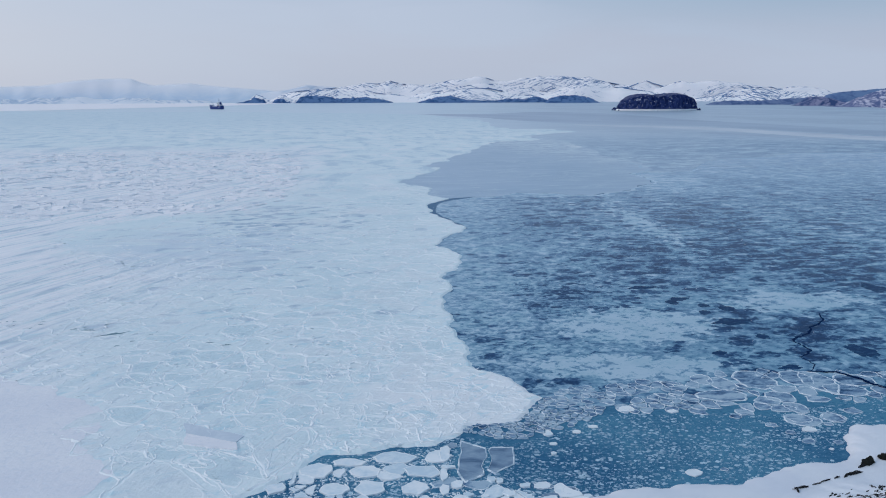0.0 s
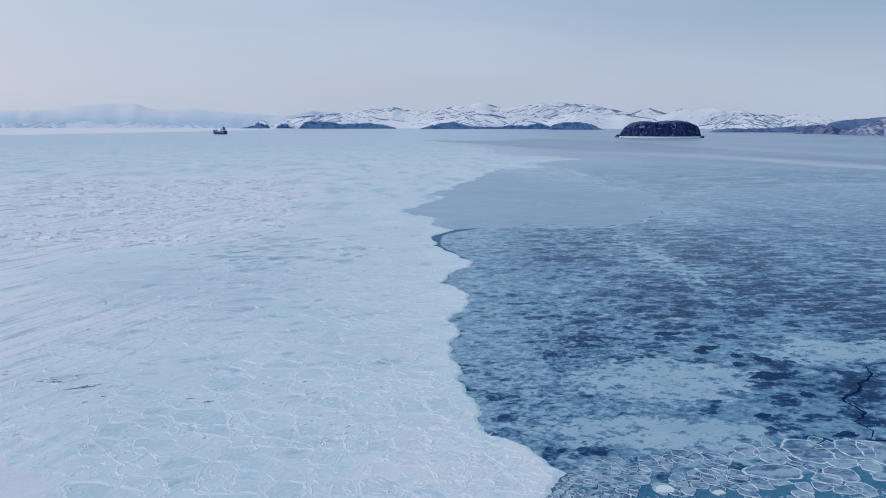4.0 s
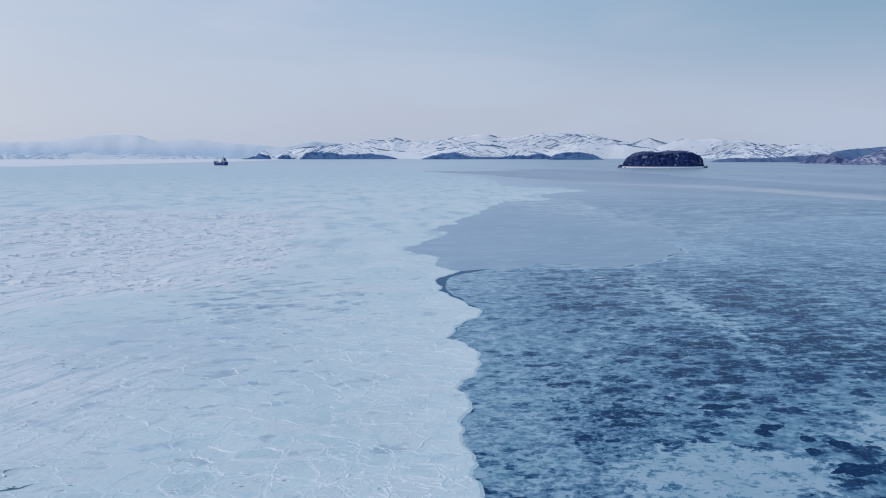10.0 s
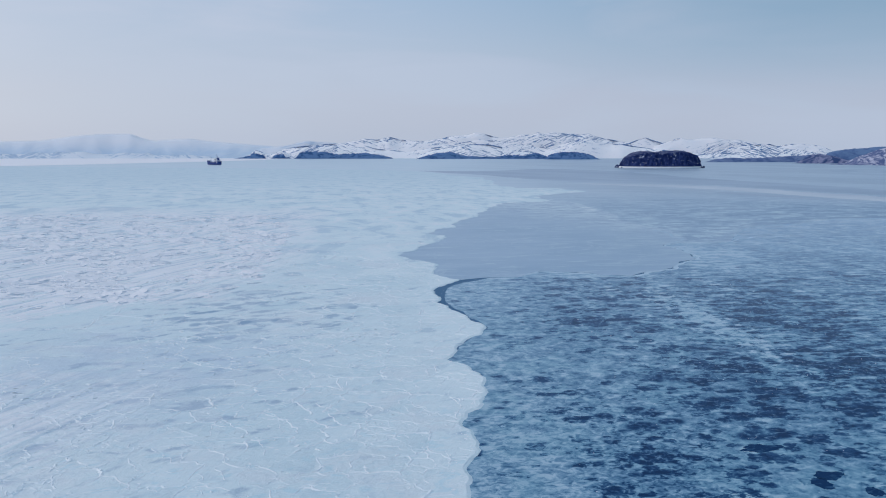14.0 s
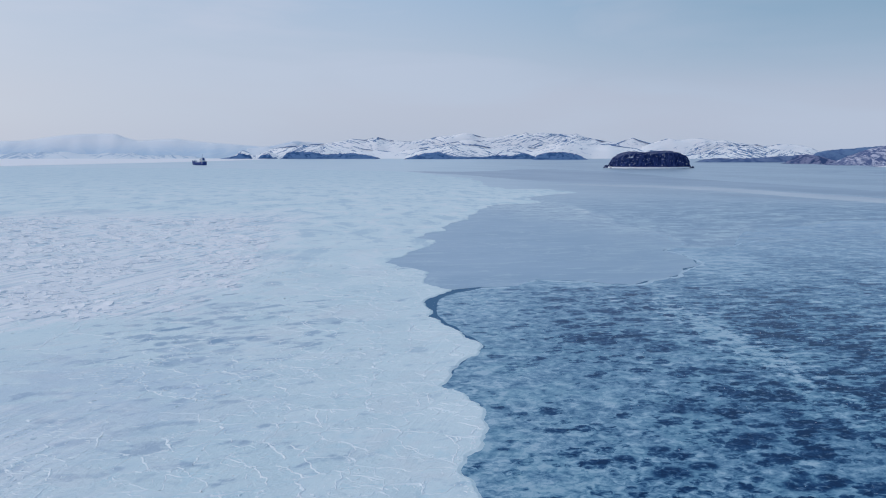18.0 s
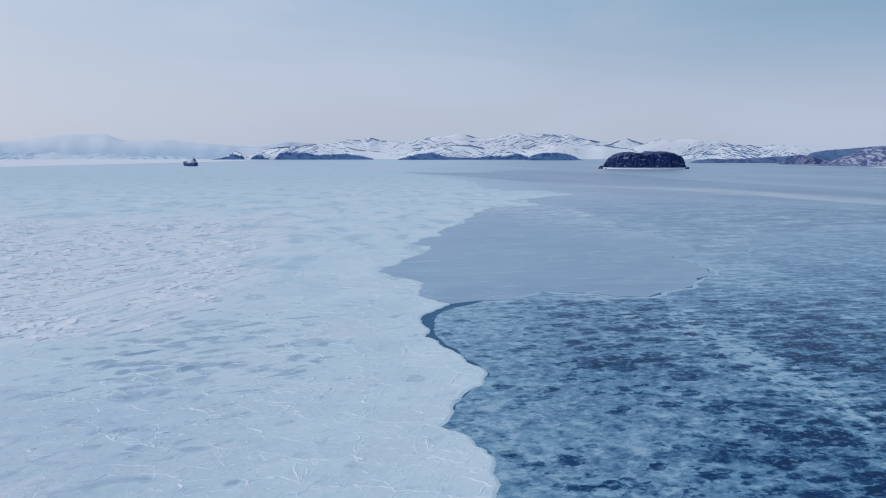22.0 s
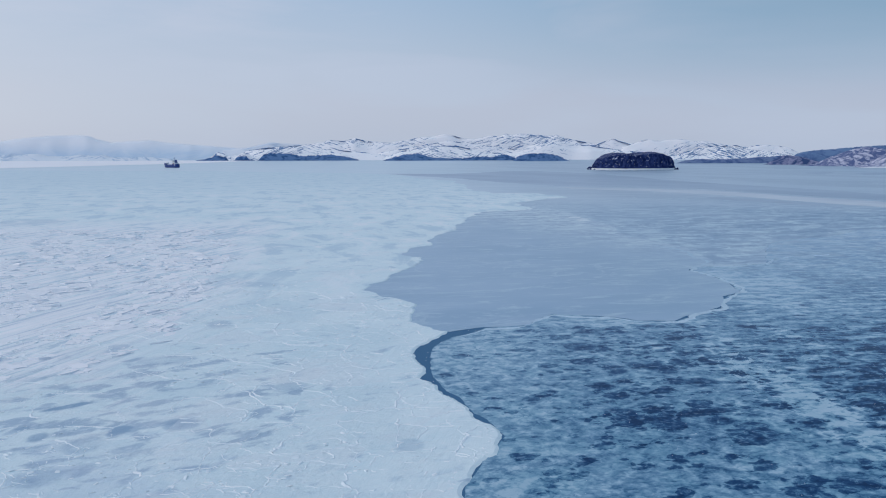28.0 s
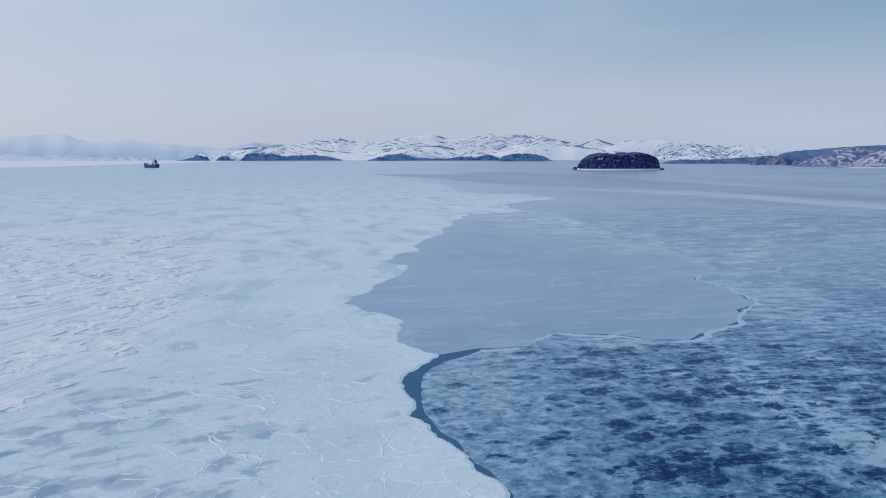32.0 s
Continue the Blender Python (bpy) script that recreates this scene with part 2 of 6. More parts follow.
def make_grease():
    """Young ice: a pale lacy veil, torn into dark rounded openings over clear water."""
    m = Mat("grease_ice")
    x, y = m.axis(0), m.axis(1)
    big = m.noise(0.022, 3, 0.5, m.mapped((0.9, 1, 1), 20, (3.0, 0, 0)))
    mid = m.noise(0.10, 4, 0.6, m.mapped((0.9, 1.0, 1.0), 15), 0.6)
    tear = m.noise(0.40, 4, 0.52, m.mapped((0.85, 0.85, 1), 14, (7, 2, 0)), 0.5)
    lace = m.noise(1.0, 4, 0.62, m.mapped((0.7, 0.9, 1), 12, (1, 9, 0)), 0.8)
    fine = m.noise(3.0, 3, 0.6, m.mapped((0.7, 1.0, 1), 12, (2, 6, 0)), 0.6)
    streak = m.noise(0.36, 5, 0.60, m.mapped((0.30, 1.0, 1), 8, (4, 4, 0)), 0.8)
    swathe = m.noise(0.085, 4, 0.55, m.mapped((0.22, 1.0, 1), 98, (6, 2, 0)), 0.5)
    # broad paler sheets and darker reaches
    pale = m.most(m.lens(34, 128, 17, 12, 8), m.math("MULTIPLY", m.lens(70, 143, 20, 7, 10), 0.9), m.math("MULTIPLY", m.lens(28, 107, 20, 6), 0.9),
                  m.math("MULTIPLY", m.lens(104, 345, 22, 60, -10), 0.8), m.math("MULTIPLY", m.lens(45, 306, 46, 9), 0.6),
                  m.math("MULTIPLY", m.lens(12, 240, 18, 75), 0.38), m.math("MULTIPLY", m.lens(8, 165, 14, 60), 0.36))
    dark = m.most(m.math("MULTIPLY", m.lens(50, 172, 24, 32), 0.7), m.math("MULTIPLY", m.lens(57, 197, 18, 30), 0.9), m.math("MULTIPLY", m.lens(72, 184, 22, 38), 0.8), m.math("MULTIPLY", m.lens(24, 150, 12, 18), 0.9), m.math("MULTIPLY", m.lens(38, 238, 20, 30), 0.35),
                  m.math("MULTIPLY", m.lens(80, 184, 40, 42), 0.7), m.math("MULTIPLY", m.lens(76, 247, 32, 52), 0.75), m.math("MULTIPLY", m.lens(60, 126, 17, 20), 1.1), m.math("MULTIPLY", m.lens(44, 265, 44, 50), 0.4))
    # a ragged wind row of thicker slush running north
    row = m.lens(63, 236, 56, 7.0, 94)
    row = m.span(m.math("ADD", row, m.math("ADD", m.math("MULTIPLY", m.math("SUBTRACT", tear, 0.5), 2.0), m.math("MULTIPLY", m.math("SUBTRACT", lace, 0.5), 1.6))), 0.20, 0.75)
    row = m.math("MULTIPLY", row, m.span(m.lens(63, 236, 60, 10, 94), 0.0, 0.3))
    near = m.span(y, 330.0, 210.0)
    broken = m.most(m.lens(14, 120, 26, 55), m.lens(24, 150, 22, 40))
    windy = m.most(m.span(m.math("ADD", x, m.math("MULTIPLY", y, 0.2)), 70.0, 125.0, 0.2, 1.0), m.span(y, 290.0, 400.0))
    rim = m.span(m.math("SUBTRACT", x, m.math("MULTIPLY", mid, 14.0)), 16.0, -6.0)
    sheet = m.most(m.lens(34, 128, 19, 14, 8), m.lens(28, 107, 19, 7), m.lens(70, 143, 21, 8.5, 10))
    sheet = m.span(m.total(sheet, (tear, 1.0), (lace, 0.8), (streak, 0.6)), 0.20, 0.46)
    sheet = m.math("MULTIPLY", sheet, m.span(m.most(m.lens(34, 128, 24, 18, 8), m.lens(28, 107, 24, 10), m.lens(70, 143, 26, 12, 10)), 0.0, 0.2))
    # rounded openings of two sizes, each cell with a chance and a width of its own
    many = m.math("ADD", m.math("MULTIPLY", m.math("SUBTRACT", dark, pale), 0.34), m.math("MULTIPLY", m.math("SUBTRACT", mid, 0.5), 1.1))
    many = m.math("SUBTRACT", many, m.math("ADD", m.math("MULTIPLY", sheet, 0.45), m.math("MULTIPLY", row, 0.6)))
    open_water = m.most(*[m.lens(cx, cy, rx * 1.5, ry * 1.4, 12) for cx, cy, rx, ry in HOLES_MIDDLE + HOLES_NORTH])
    open_water = m.span(m.math("ADD", open_water, m.math("MULTIPLY", m.math("SUBTRACT", lace, 0.5), 1.1)), 0.22, 0.50)
    for size, seed, chance, deep in ((0.24, 5, 0.66, 0.95), (0.55, 3, 0.62, 0.75)):
        place = m.warped(m.mapped((0.72, 1.0, 1), 14, (seed, 1, 0)), size * 2.2, 1.1 / size * 0.36)
        far_in = m.voronoi(size, "F1", place)
        luck = m.voronoi(size, "F1", place, "Color")
        reach = m.math("MULTIPLY", m.span(m.math("ADD", luck, many), 1.0 - chance, 1.25 - chance * 0.4), 0.62)
        frayed = m.math("ADD", far_in, m.math("ADD", m.math("MULTIPLY", m.math("SUBTRACT", lace, 0.5), 0.55), m.math("MULTIPLY", m.math("SUBTRACT", streak, 0.5), 0.5)))
        open_water = m.math("MAXIMUM", open_water, m.math("MULTIPLY", m.span(m.math("SUBTRACT", frayed, reach), 0.05, -0.12), deep))
    open_water = m.math("MULTIPLY", open_water, m.span(y, 380.0, 300.0))
    torn = m.math("MULTIPLY", m.math("SUBTRACT", tear, 0.5), m.math("SUBTRACT", 2.0, m.math("MULTIPLY", broken, 1.3)))
    torn = m.math("ADD", torn, m.math("MULTIPLY", m.math("SUBTRACT", lace, 0.5), m.math("ADD", 1.5, m.math("MULTIPLY", broken, 2.0))))
    torn = m.math("ADD", torn, m.math("MULTIPLY", m.math("SUBTRACT", streak, 0.5), m.math("MULTIPLY", windy, 3.4)))
    torn = m.math("ADD", torn, m.math("MULTIPLY", m.math("SUBTRACT", fine, 0.5), 0.6))
    torn = m.math("ADD", torn, m.math("MULTIPLY", m.math("SUBTRACT", swathe, 0.5), m.math("MULTIPLY", windy, 1.5)))
    calm = m.math("MULTIPLY", m.span(y, 170.0, 320.0, 0.92, 0.68), m.span(rim, 0.0, 1.0, 1.0, 1.1))
    film = m.total(0.605, (big, 0.35), (mid, 0.25))
    film = m.math("ADD", film, m.math("MULTIPLY", torn, calm))
    film = m.math("SUBTRACT", film, m.math("MULTIPLY", m.span(x, 62.0, 95.0, 0.0, 0.15), m.span(y, 400.0, 300.0)))
    film = m.math("ADD", film, m.math("MULTIPLY", pale, 0.34))
    film = m.math("SUBTRACT", film, m.math("SUBTRACT", m.math("MULTIPLY", dark, 0.29), m.span(y, 235.0, 190.0, 0.0, 0.085)))
    film = m.math("ADD", film, m.math("MULTIPLY", sheet, m.span(m.total(0.5, (lace, 0.8), (tear, 0.6), (fine, 0.5)), 0.30, 0.68, 0.12, 0.62)))
    # paler northwards: thicker film plus grazing sky reflection put into the colour
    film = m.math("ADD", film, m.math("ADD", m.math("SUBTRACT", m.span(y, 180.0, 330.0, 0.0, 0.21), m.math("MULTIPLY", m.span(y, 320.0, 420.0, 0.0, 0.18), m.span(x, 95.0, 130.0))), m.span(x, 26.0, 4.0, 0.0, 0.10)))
    film = m.math("ADD", film, m.math("MULTIPLY", row, 0.42))
    film = m.math("SUBTRACT", film, m.math("MULTIPLY", open_water, m.span(y, 190.0, 320.0, 0.54, 0.50)))
    tone = m.math("ADD", m.math("MULTIPLY", film, 0.75), 0.15)
    c = m.ramp(tone, ((0.0, (0.008, 0.038, 0.105)), (0.15, (0.013, 0.056, 0.145)), (0.285, (0.026, 0.085, 0.190)), (0.42, (0.054, 0.155, 0.275)), (0.57, (0.110, 0.240, 0.370)), (0.75, (0.200, 0.350, 0.480)), (0.9, (0.33, 0.48, 0.59)), (1.0, (0.44, 0.57, 0.66))))
    c = m.mix(m.span(lace, 0.52, 0.70, 0.0, 0.4), c, (0.26, 0.42, 0.55))
    teal = m.math("MULTIPLY", m.math("MULTIPLY", m.span(mid, 0.42, 0.6), m.span(film, 0.25, 0.6)), near)
    c = m.mix(m.math("MULTIPLY", teal, 0.25), c, (0.16, 0.37, 0.47))
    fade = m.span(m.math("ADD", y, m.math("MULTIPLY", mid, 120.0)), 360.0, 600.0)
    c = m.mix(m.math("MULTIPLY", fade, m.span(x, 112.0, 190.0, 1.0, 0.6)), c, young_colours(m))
    m.bump(fine, 0.10, 0.08)
    return m.done(c, m.span(film, 0.1, 0.7, 0.2, 0.24), 1.33, 0.0, m.span(film, 0.15, 0.6, 0.02, 0.15), sheen=(0.40, 0.25, (0.46, 0.66, 0.92)))


def frost_threads(m, scale):
    """Thin pale lines of frost where plates of new ice met."""
    line = m.span(m.math("ABSOLUTE", m.math("SUBTRACT", m.noise(scale, 5, 0.58, m.mapped((0.7, 1.1, 1), 12, (9, 4, 0)), 0.7), 0.5)), 0.022, 0.0)
    where = m.span(m.noise(0.012, 4, 0.6, m.mapped((1, 1, 1), 0, (2, 2, 0))), 0.46, 0.60)
    return m.math("MULTIPLY", m.math("MULTIPLY", line, where), 0.7)


def make_nilas():
    """Smooth grey new ice."""
    m = Mat("grey_new_ice")
    a = m.noise(0.03, 4, 0.55, m.mapped((0.5, 1.3, 1), 4))
    b = m.noise(0.14, 6, 0.7, m.mapped((0.4, 1.3, 1), 12), 0.7)
    c = m.mix(m.span(a, 0.35, 0.68), (0.275, 0.405, 0.545), (0.345, 0.465, 0.60))
    c = m.mix(m.math("MULTIPLY", m.span(b, 0.51, 0.66), 0.85), c, (0.46, 0.575, 0.665))
    c = m.mix(frost_threads(m, 0.07), c, (0.52, 0.62, 0.70))
    rim = m.math("MULTIPLY", m.span(m.axis(0), 40.0, 105.0), m.span(b, 0.42, 0.60))
    c = m.mix(m.math("MULTIPLY", rim, 0.6), c, (0.40, 0.525, 0.625))
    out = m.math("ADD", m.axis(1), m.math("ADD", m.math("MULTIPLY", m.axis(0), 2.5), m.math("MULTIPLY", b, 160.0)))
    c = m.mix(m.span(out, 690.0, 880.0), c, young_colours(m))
    m.bump(b, 0.04, 0.05)
    return m.done(c, 0.28, 1.31, 0.0, 0.28)


def make_far_ice():
    m = Mat("far_young_ice")
    x, y = m.axis(0), m.axis(1)
    a = m.noise(0.0040, 5, 0.6, m.mapped((0.5, 1.6, 1), -60), 0.6)
    b = m.noise(0.02, 6, 0.65, m.mapped((0.4, 1.6, 1), 8), 0.4)
    east = m.span(m.math("SUBTRACT", x, m.math("MULTIPLY", y, 0.10)), -350.0, 250.0)
    pale = m.mix(m.span(b, 0.35, 0.7), (0.52, 0.63, 0.72), (0.62, 0.71, 0.775))
    grey = m.mix(m.span(a, 0.38, 0.62), (0.33, 0.42, 0.535), (0.43, 0.52, 0.63))
    grey = m.mix(m.span(b, 0.45, 0.7, 0.0, 0.4), grey, (0.50, 0.585, 0.675))
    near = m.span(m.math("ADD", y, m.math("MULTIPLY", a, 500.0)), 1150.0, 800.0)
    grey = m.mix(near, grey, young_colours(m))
    torn = m.noise(0.085, 5, 0.64, m.mapped((0.5, 1.1, 1), 10, (5, 5, 0)), 0.8)
    torn = m.math("MULTIPLY", m.span(torn, 0.58, 0.43), m.math("MULTIPLY", m.span(x, 95.0, 150.0), m.span(y, 900.0, 520.0)))
    grey = m.mix(m.math("MULTIPLY", torn, 0.7), grey, (0.19, 0.30, 0.455))
    grey = m.mix(frost_threads(m, 0.045), grey, (0.58, 0.68, 0.745))
    m.bump(m.noise(0.05, 4, 0.6, m.mapped((0.3, 1.0, 1), 5)), 0.05, 0.5)
    return m.done(m.mix(east, pale, grey), m.span(near, 0.0, 1.0, 0.3, 0.45), 1.31, 0.0, 0.25)


def make_band(name, one, two, rough):
    """A long strip of level ice of one age: smooth, faintly clouded."""
    m = Mat(name)
    a = m.noise(0.006, 5, 0.6, m.mapped((0.5, 1.5, 1), -60), 0.5)
    b = m.noise(0.05, 5, 0.65, m.mapped((0.3, 1.4, 1), 4), 0.5)
    c = m.mix(m.span(m.total(0.5, (a, 1.0), (b, 0.7)), 0.3, 0.7), one, two)
    return m.done(c, rough, 1.31, 0.0, 0.14)


# patches of wet, snow-free ice: east, north, half-sizes, bearing, strength
WET = [(-64.9, 244.5, 5.5, 1.2, 36, 0.9), (-51.8, 231.9, 2.1, 3.6, 0, 0.9), (-42.9, 234.8, 3.8, 3.3, 0, 0.75), (-63.2, 230.4, 2.2, 3.0, 0, 0.8), (-54.9, 227.0, 3.4, 4.9, 0, 0.55), (-67.9, 233.4, 2.7, 1.2, 59, 0.6), (-54.4, 306.3, 4.0, 5.7, 0, 0.4), (-65.9, 300.9, 1.7, 3.0, 0, 0.5), (-71.6, 284.5, 3.0, 3.0, 0, 0.6), (-80.4, 260.3, 4.9, 2.9, 0, 0.45), (-29.1, 253.5, 4.2, 4.4, 0, 0.45), (-56.7, 272.7, 8.2, 5.2, 0, 0.35), (-7.2, 224.6, 3.3, 3.0, 0, 0.35), (-56.7, 215.5, 4.5, 3.9, 0, 0.45), (-87.9, 424.7, 6.0, 8.3, 0, 0.35), (-247.1, 596.6, 32.1, 31.6, 0, 0.35), (-58.4, 363.8, 11.1, 6.4, 0, 0.3)]


def ice_colours(m):
    """Snow-dusted sea ice: blue-white, greyer where the snow is thin, warm white in the drifts."""
    x, y = m.axis(0), m.axis(1)
    big = m.noise(0.035, 8, 0.64, m.mapped((0.8, 1.1, 1), 30), 0.4)
    blot = m.noise(0.21, 5, 0.55, m.mapped((0.7, 1.1, 1), 30, (5, 1, 0)), 0.4)
    fine = m.noise(0.9, 7, 0.65, m.mapped((0.7, 1.2, 1), 40))
    c = m.mix(m.span(big, 0.3, 0.7), (0.695, 0.80, 0.838), (0.795, 0.868, 0.885))
    c = m.mix(m.span(m.noise(0.33, 5, 0.6, m.mapped((0.7, 1.1, 1), 20, (2, 3, 0)), 0.6), 0.42, 0.30, 0.0, 0.35), c, (0.54, 0.655, 0.735))
    wet = m.math("MAXIMUM", m.math("MULTIPLY", m.blob(-52, 244, 26, 32, 0, 0.5), 1.0), m.math("MULTIPLY", m.blob(-50, 170, 22, 40, 0, 0.5), 0.5))
    thin = m.math("MULTIPLY", m.span(m.math("ADD", blot, m.math("MULTIPLY", wet, 0.10)), 0.57, 0.70), m.span(m.math("SUBTRACT", big, m.math("MULTIPLY", wet, 0.2)), 0.62, 0.40))
    c = m.mix(m.math("MULTIPLY", thin, 0.75), c, (0.33, 0.445, 0.58))
    c = m.mix(m.math("MULTIPLY", m.span(fine, 0.50, 0.74), 0.6), c, (0.845, 0.885, 0.905))
    c = m.mix(m.math("MULTIPLY", m.span(m.noise(0.07, 5, 0.6, m.mapped((0.8, 1.1, 1), 30, (11, 0, 0)), 0.8), 0.52, 0.70), 0.6), c, (0.775, 0.80, 0.825))
    c = m.mix(m.math("MULTIPLY", m.blob(2, 94, 14, 10, 0, 0.5), 0.75), c, (0.86, 0.86, 0.88))
    blue = m.math("MULTIPLY", m.span(m.noise(0.30, 4, 0.6, m.mapped((0.8, 1.2, 1), 20, (6, 6, 0)), 0.8), 0.54, 0.68), m.span(y, 210.0, 100.0, 0.15, 0.75))
    c = m.mix(blue, c, (0.56, 0.755, 0.83))
    haze = m.math("MULTIPLY", m.blob(-64, 196, 30, 30, 0, 0.6), m.span(m.noise(0.09, 4, 0.6, m.mapped((0.8, 1.1, 1), 20, (1, 7, 0)), 0.6), 0.34, 0.62, 0.05, 0.5))
    c = m.mix(haze, c, (0.575, 0.655, 0.775))
    bare = 0.0
    for cx, cy, rx, ry, turn, k in WET:
        bare = m.math("MAXIMUM", bare, m.math("MULTIPLY", m.blob(cx, cy, rx * 0.75, ry * 0.75, turn, 0.3), k))
    bare = m.math("MULTIPLY", bare, m.span(m.math("ADD", blot, m.math("MULTIPLY", fine, 0.4)), 0.45, 0.72, 0.45, 1.0))
    c = m.mix(bare, c, (0.285, 0.415, 0.56))
    # wind drifts on the western ice
    drift = m.noise(0.20, 6, 0.64, m.mapped((0.22, 1.2, 1), 71), 0.6)
    west = m.span(m.math("ADD", m.math("ADD", x, m.math("MULTIPLY", y, 0.06)), m.math("MULTIPLY", m.noise(0.02, 3), 60.0)), 2.0, -45.0)
    far = m.span(y, 640.0, 520.0)
    west = m.math("MULTIPLY", west, m.math("MULTIPLY", far, m.math("SUBTRACT", 1.0, m.blob(-78, 222, 34, 36, 0, 0.25))))
    snow = m.math("MULTIPLY", west, m.span(drift, 0.36, 0.56))
    c = m.mix(m.math("MULTIPLY", snow, 0.9), c, (0.90, 0.88, 0.905))
    c = m.mix(m.math("MULTIPLY", m.math("MULTIPLY", west, m.span(drift, 0.45, 0.36)), 0.6), c, (0.45, 0.54, 0.65))
    patch = m.noise(0.055, 6, 0.62, m.mapped((1.1, 0.5, 1), 8, (8, 3, 0)), 0.6)
    reach = m.span(y, 260.0, 420.0)
    c = m.mix(m.math("MULTIPLY", reach, m.span(patch, 0.49, 0.37, 0.0, 0.75)), c, (0.52, 0.645, 0.735))
    c = m.mix(m.math("MULTIPLY", reach, m.span(patch, 0.53, 0.65, 0.0, 0.8)), c, (0.86, 0.88, 0.90))
    # bluer grey towards the far end of the sheet
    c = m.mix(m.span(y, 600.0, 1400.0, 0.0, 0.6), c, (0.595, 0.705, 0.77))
    line = m.noise(0.50, 5, 0.60, m.mapped((0.07, 1.1, 1), 70, (3, 1, 0)), 0.4)
    c = m.mix(m.math("MULTIPLY", west, m.span(line, 0.51, 0.62, 0.0, 0.85)), c, (0.955, 0.925, 0.94))
    c = m.mix(m.math("MULTIPLY", west, m.span(line, 0.47, 0.36, 0.0, 0.75)), c, (0.55, 0.61, 0.71))
    return c, drift, fine


def make_white_ice():
    m = Mat("white_sea_ice")
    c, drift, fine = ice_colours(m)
    # fine seams between frozen-together pieces
    warp = m.mapped((0.8, 1.0, 1), 8)
    edge = m.voronoi(0.11, "DISTANCE_TO_EDGE", warp)
    seam = m.math("MULTIPLY", m.span(edge, 0.045, 0.0), m.math("MULTIPLY", m.span(m.noise(0.06, 3), 0.48, 0.60), m.span(m.axis(1), 330.0, 420.0)))
    c = m.mix(m.math("MULTIPLY", seam, 0.55), c, (0.80, 0.86, 0.89))
    h = m.math("ADD", m.math("MULTIPLY", fine, 0.5), m.math("ADD", m.math("MULTIPLY", drift, 0.8), m.math("MULTIPLY", seam, 0.5)))
    m.bump(h, 0.75, 0.45)
    return m.done(c, 0.75, 1.31)


def make_floe(name, pale, dim, rim_rough=0.6):
    m = Mat(name)
    n = m.noise(0.6, 6, 0.62, None, 0.4)
    c = m.mix(m.vary(), dim, pale)
    c = m.mix(m.span(n, 0.40, 0.68, 0.0, 0.6), c, (min(pale[0] * 1.15, 0.85), min(pale[1] * 1.12, 0.88), min(pale[2] * 1.1, 0.9)))
    m.bump(m.noise(2.2, 6, 0.65), 0.35, 0.08)
    return m.done(c, rim_rough, 1.31)


def make_field_floe():
    """Snow-dusted floes: blue-grey where bare, white where the snow holds."""
    m = Mat("snow_dusted_floe")
    a, b = m.noise(0.45, 5, 0.6, None, 0.8), m.noise(2.4, 5, 0.65, None, 0.4)
    v = m.math("ADD", m.total(0.45, (a, 1.8), (b, 0.7)), m.math("MULTIPLY", m.math("SUBTRACT", m.random(), 0.5), 0.6))
    c = m.ramp(v, ((0.1, (0.56, 0.68, 0.765)), (0.45, (0.70, 0.785, 0.84)), (0.8, (0.83, 0.865, 0.89))))
    m.bump(m.math("ADD", a, m.math("MULTIPLY", b, 0.5)), 0.4, 0.1)
    return m.done(c, 0.65, 1.31)


def make_pancake():
    m = Mat("pancake_ice")
    n = m.noise(0.75, 5, 0.62, m.mapped((0.6, 1.0, 1), 10), 0.8)
    f = m.noise(3.0, 4, 0.65)
    v = m.math("ADD", m.total(0.47, (n, 3.4), (f, 0.8)), m.math("MULTIPLY", m.vary(), 0.5))
    c = m.ramp(v, ((0.0, (0.020, 0.070, 0.155)), (0.35, (0.11, 0.205, 0.335)), (0.7, (0.225, 0.345, 0.475)), (1.0, (0.38, 0.50, 0.60))))
    m.bump(n, 0.25, 0.06)
    return m.done(c, 0.5, 1.31, 0.0, 0.1)


def make_rim():
    """Slush thrown up on the rims of thin floes: white in places, gone in others."""
    m = Mat("white_floe_rim")
    n = m.noise(0.9, 5, 0.65, None, 0.5)
    c = m.ramp(n, ((0.32, (0.20, 0.32, 0.45)), (0.44, (0.46, 0.57, 0.66)), (0.56, (0.76, 0.82, 0.86))))
    return m.done(c, 0.6, 1.31)


def make_dark_floe():
    m = Mat("dark_new_floe")
    n = m.noise(0.5, 4, 0.6, m.mapped((0.45, 1.0, 1), -8), 0.7)
    c = m.ramp(n, ((0.36, (0.08, 0.15, 0.25)), (0.5, (0.195, 0.295, 0.41)), (0.66, (0.32, 0.42, 0.52))))
    return m.done(c, 0.4, 1.31, 0.0, 0.15)


def make_plate_rim():
    m = Mat("floe_seam_snow")
    c, drift, fine = ice_colours(m)
    n = m.noise(0.5, 5, 0.65, None, 0.6)
    c = m.mix(m.span(n, 0.38, 0.54, 0.0, 0.9), c, (0.85, 0.885, 0.905))
    m.bump(fine, 0.5, 0.1)
    return m.done(c, 0.7, 1.31)


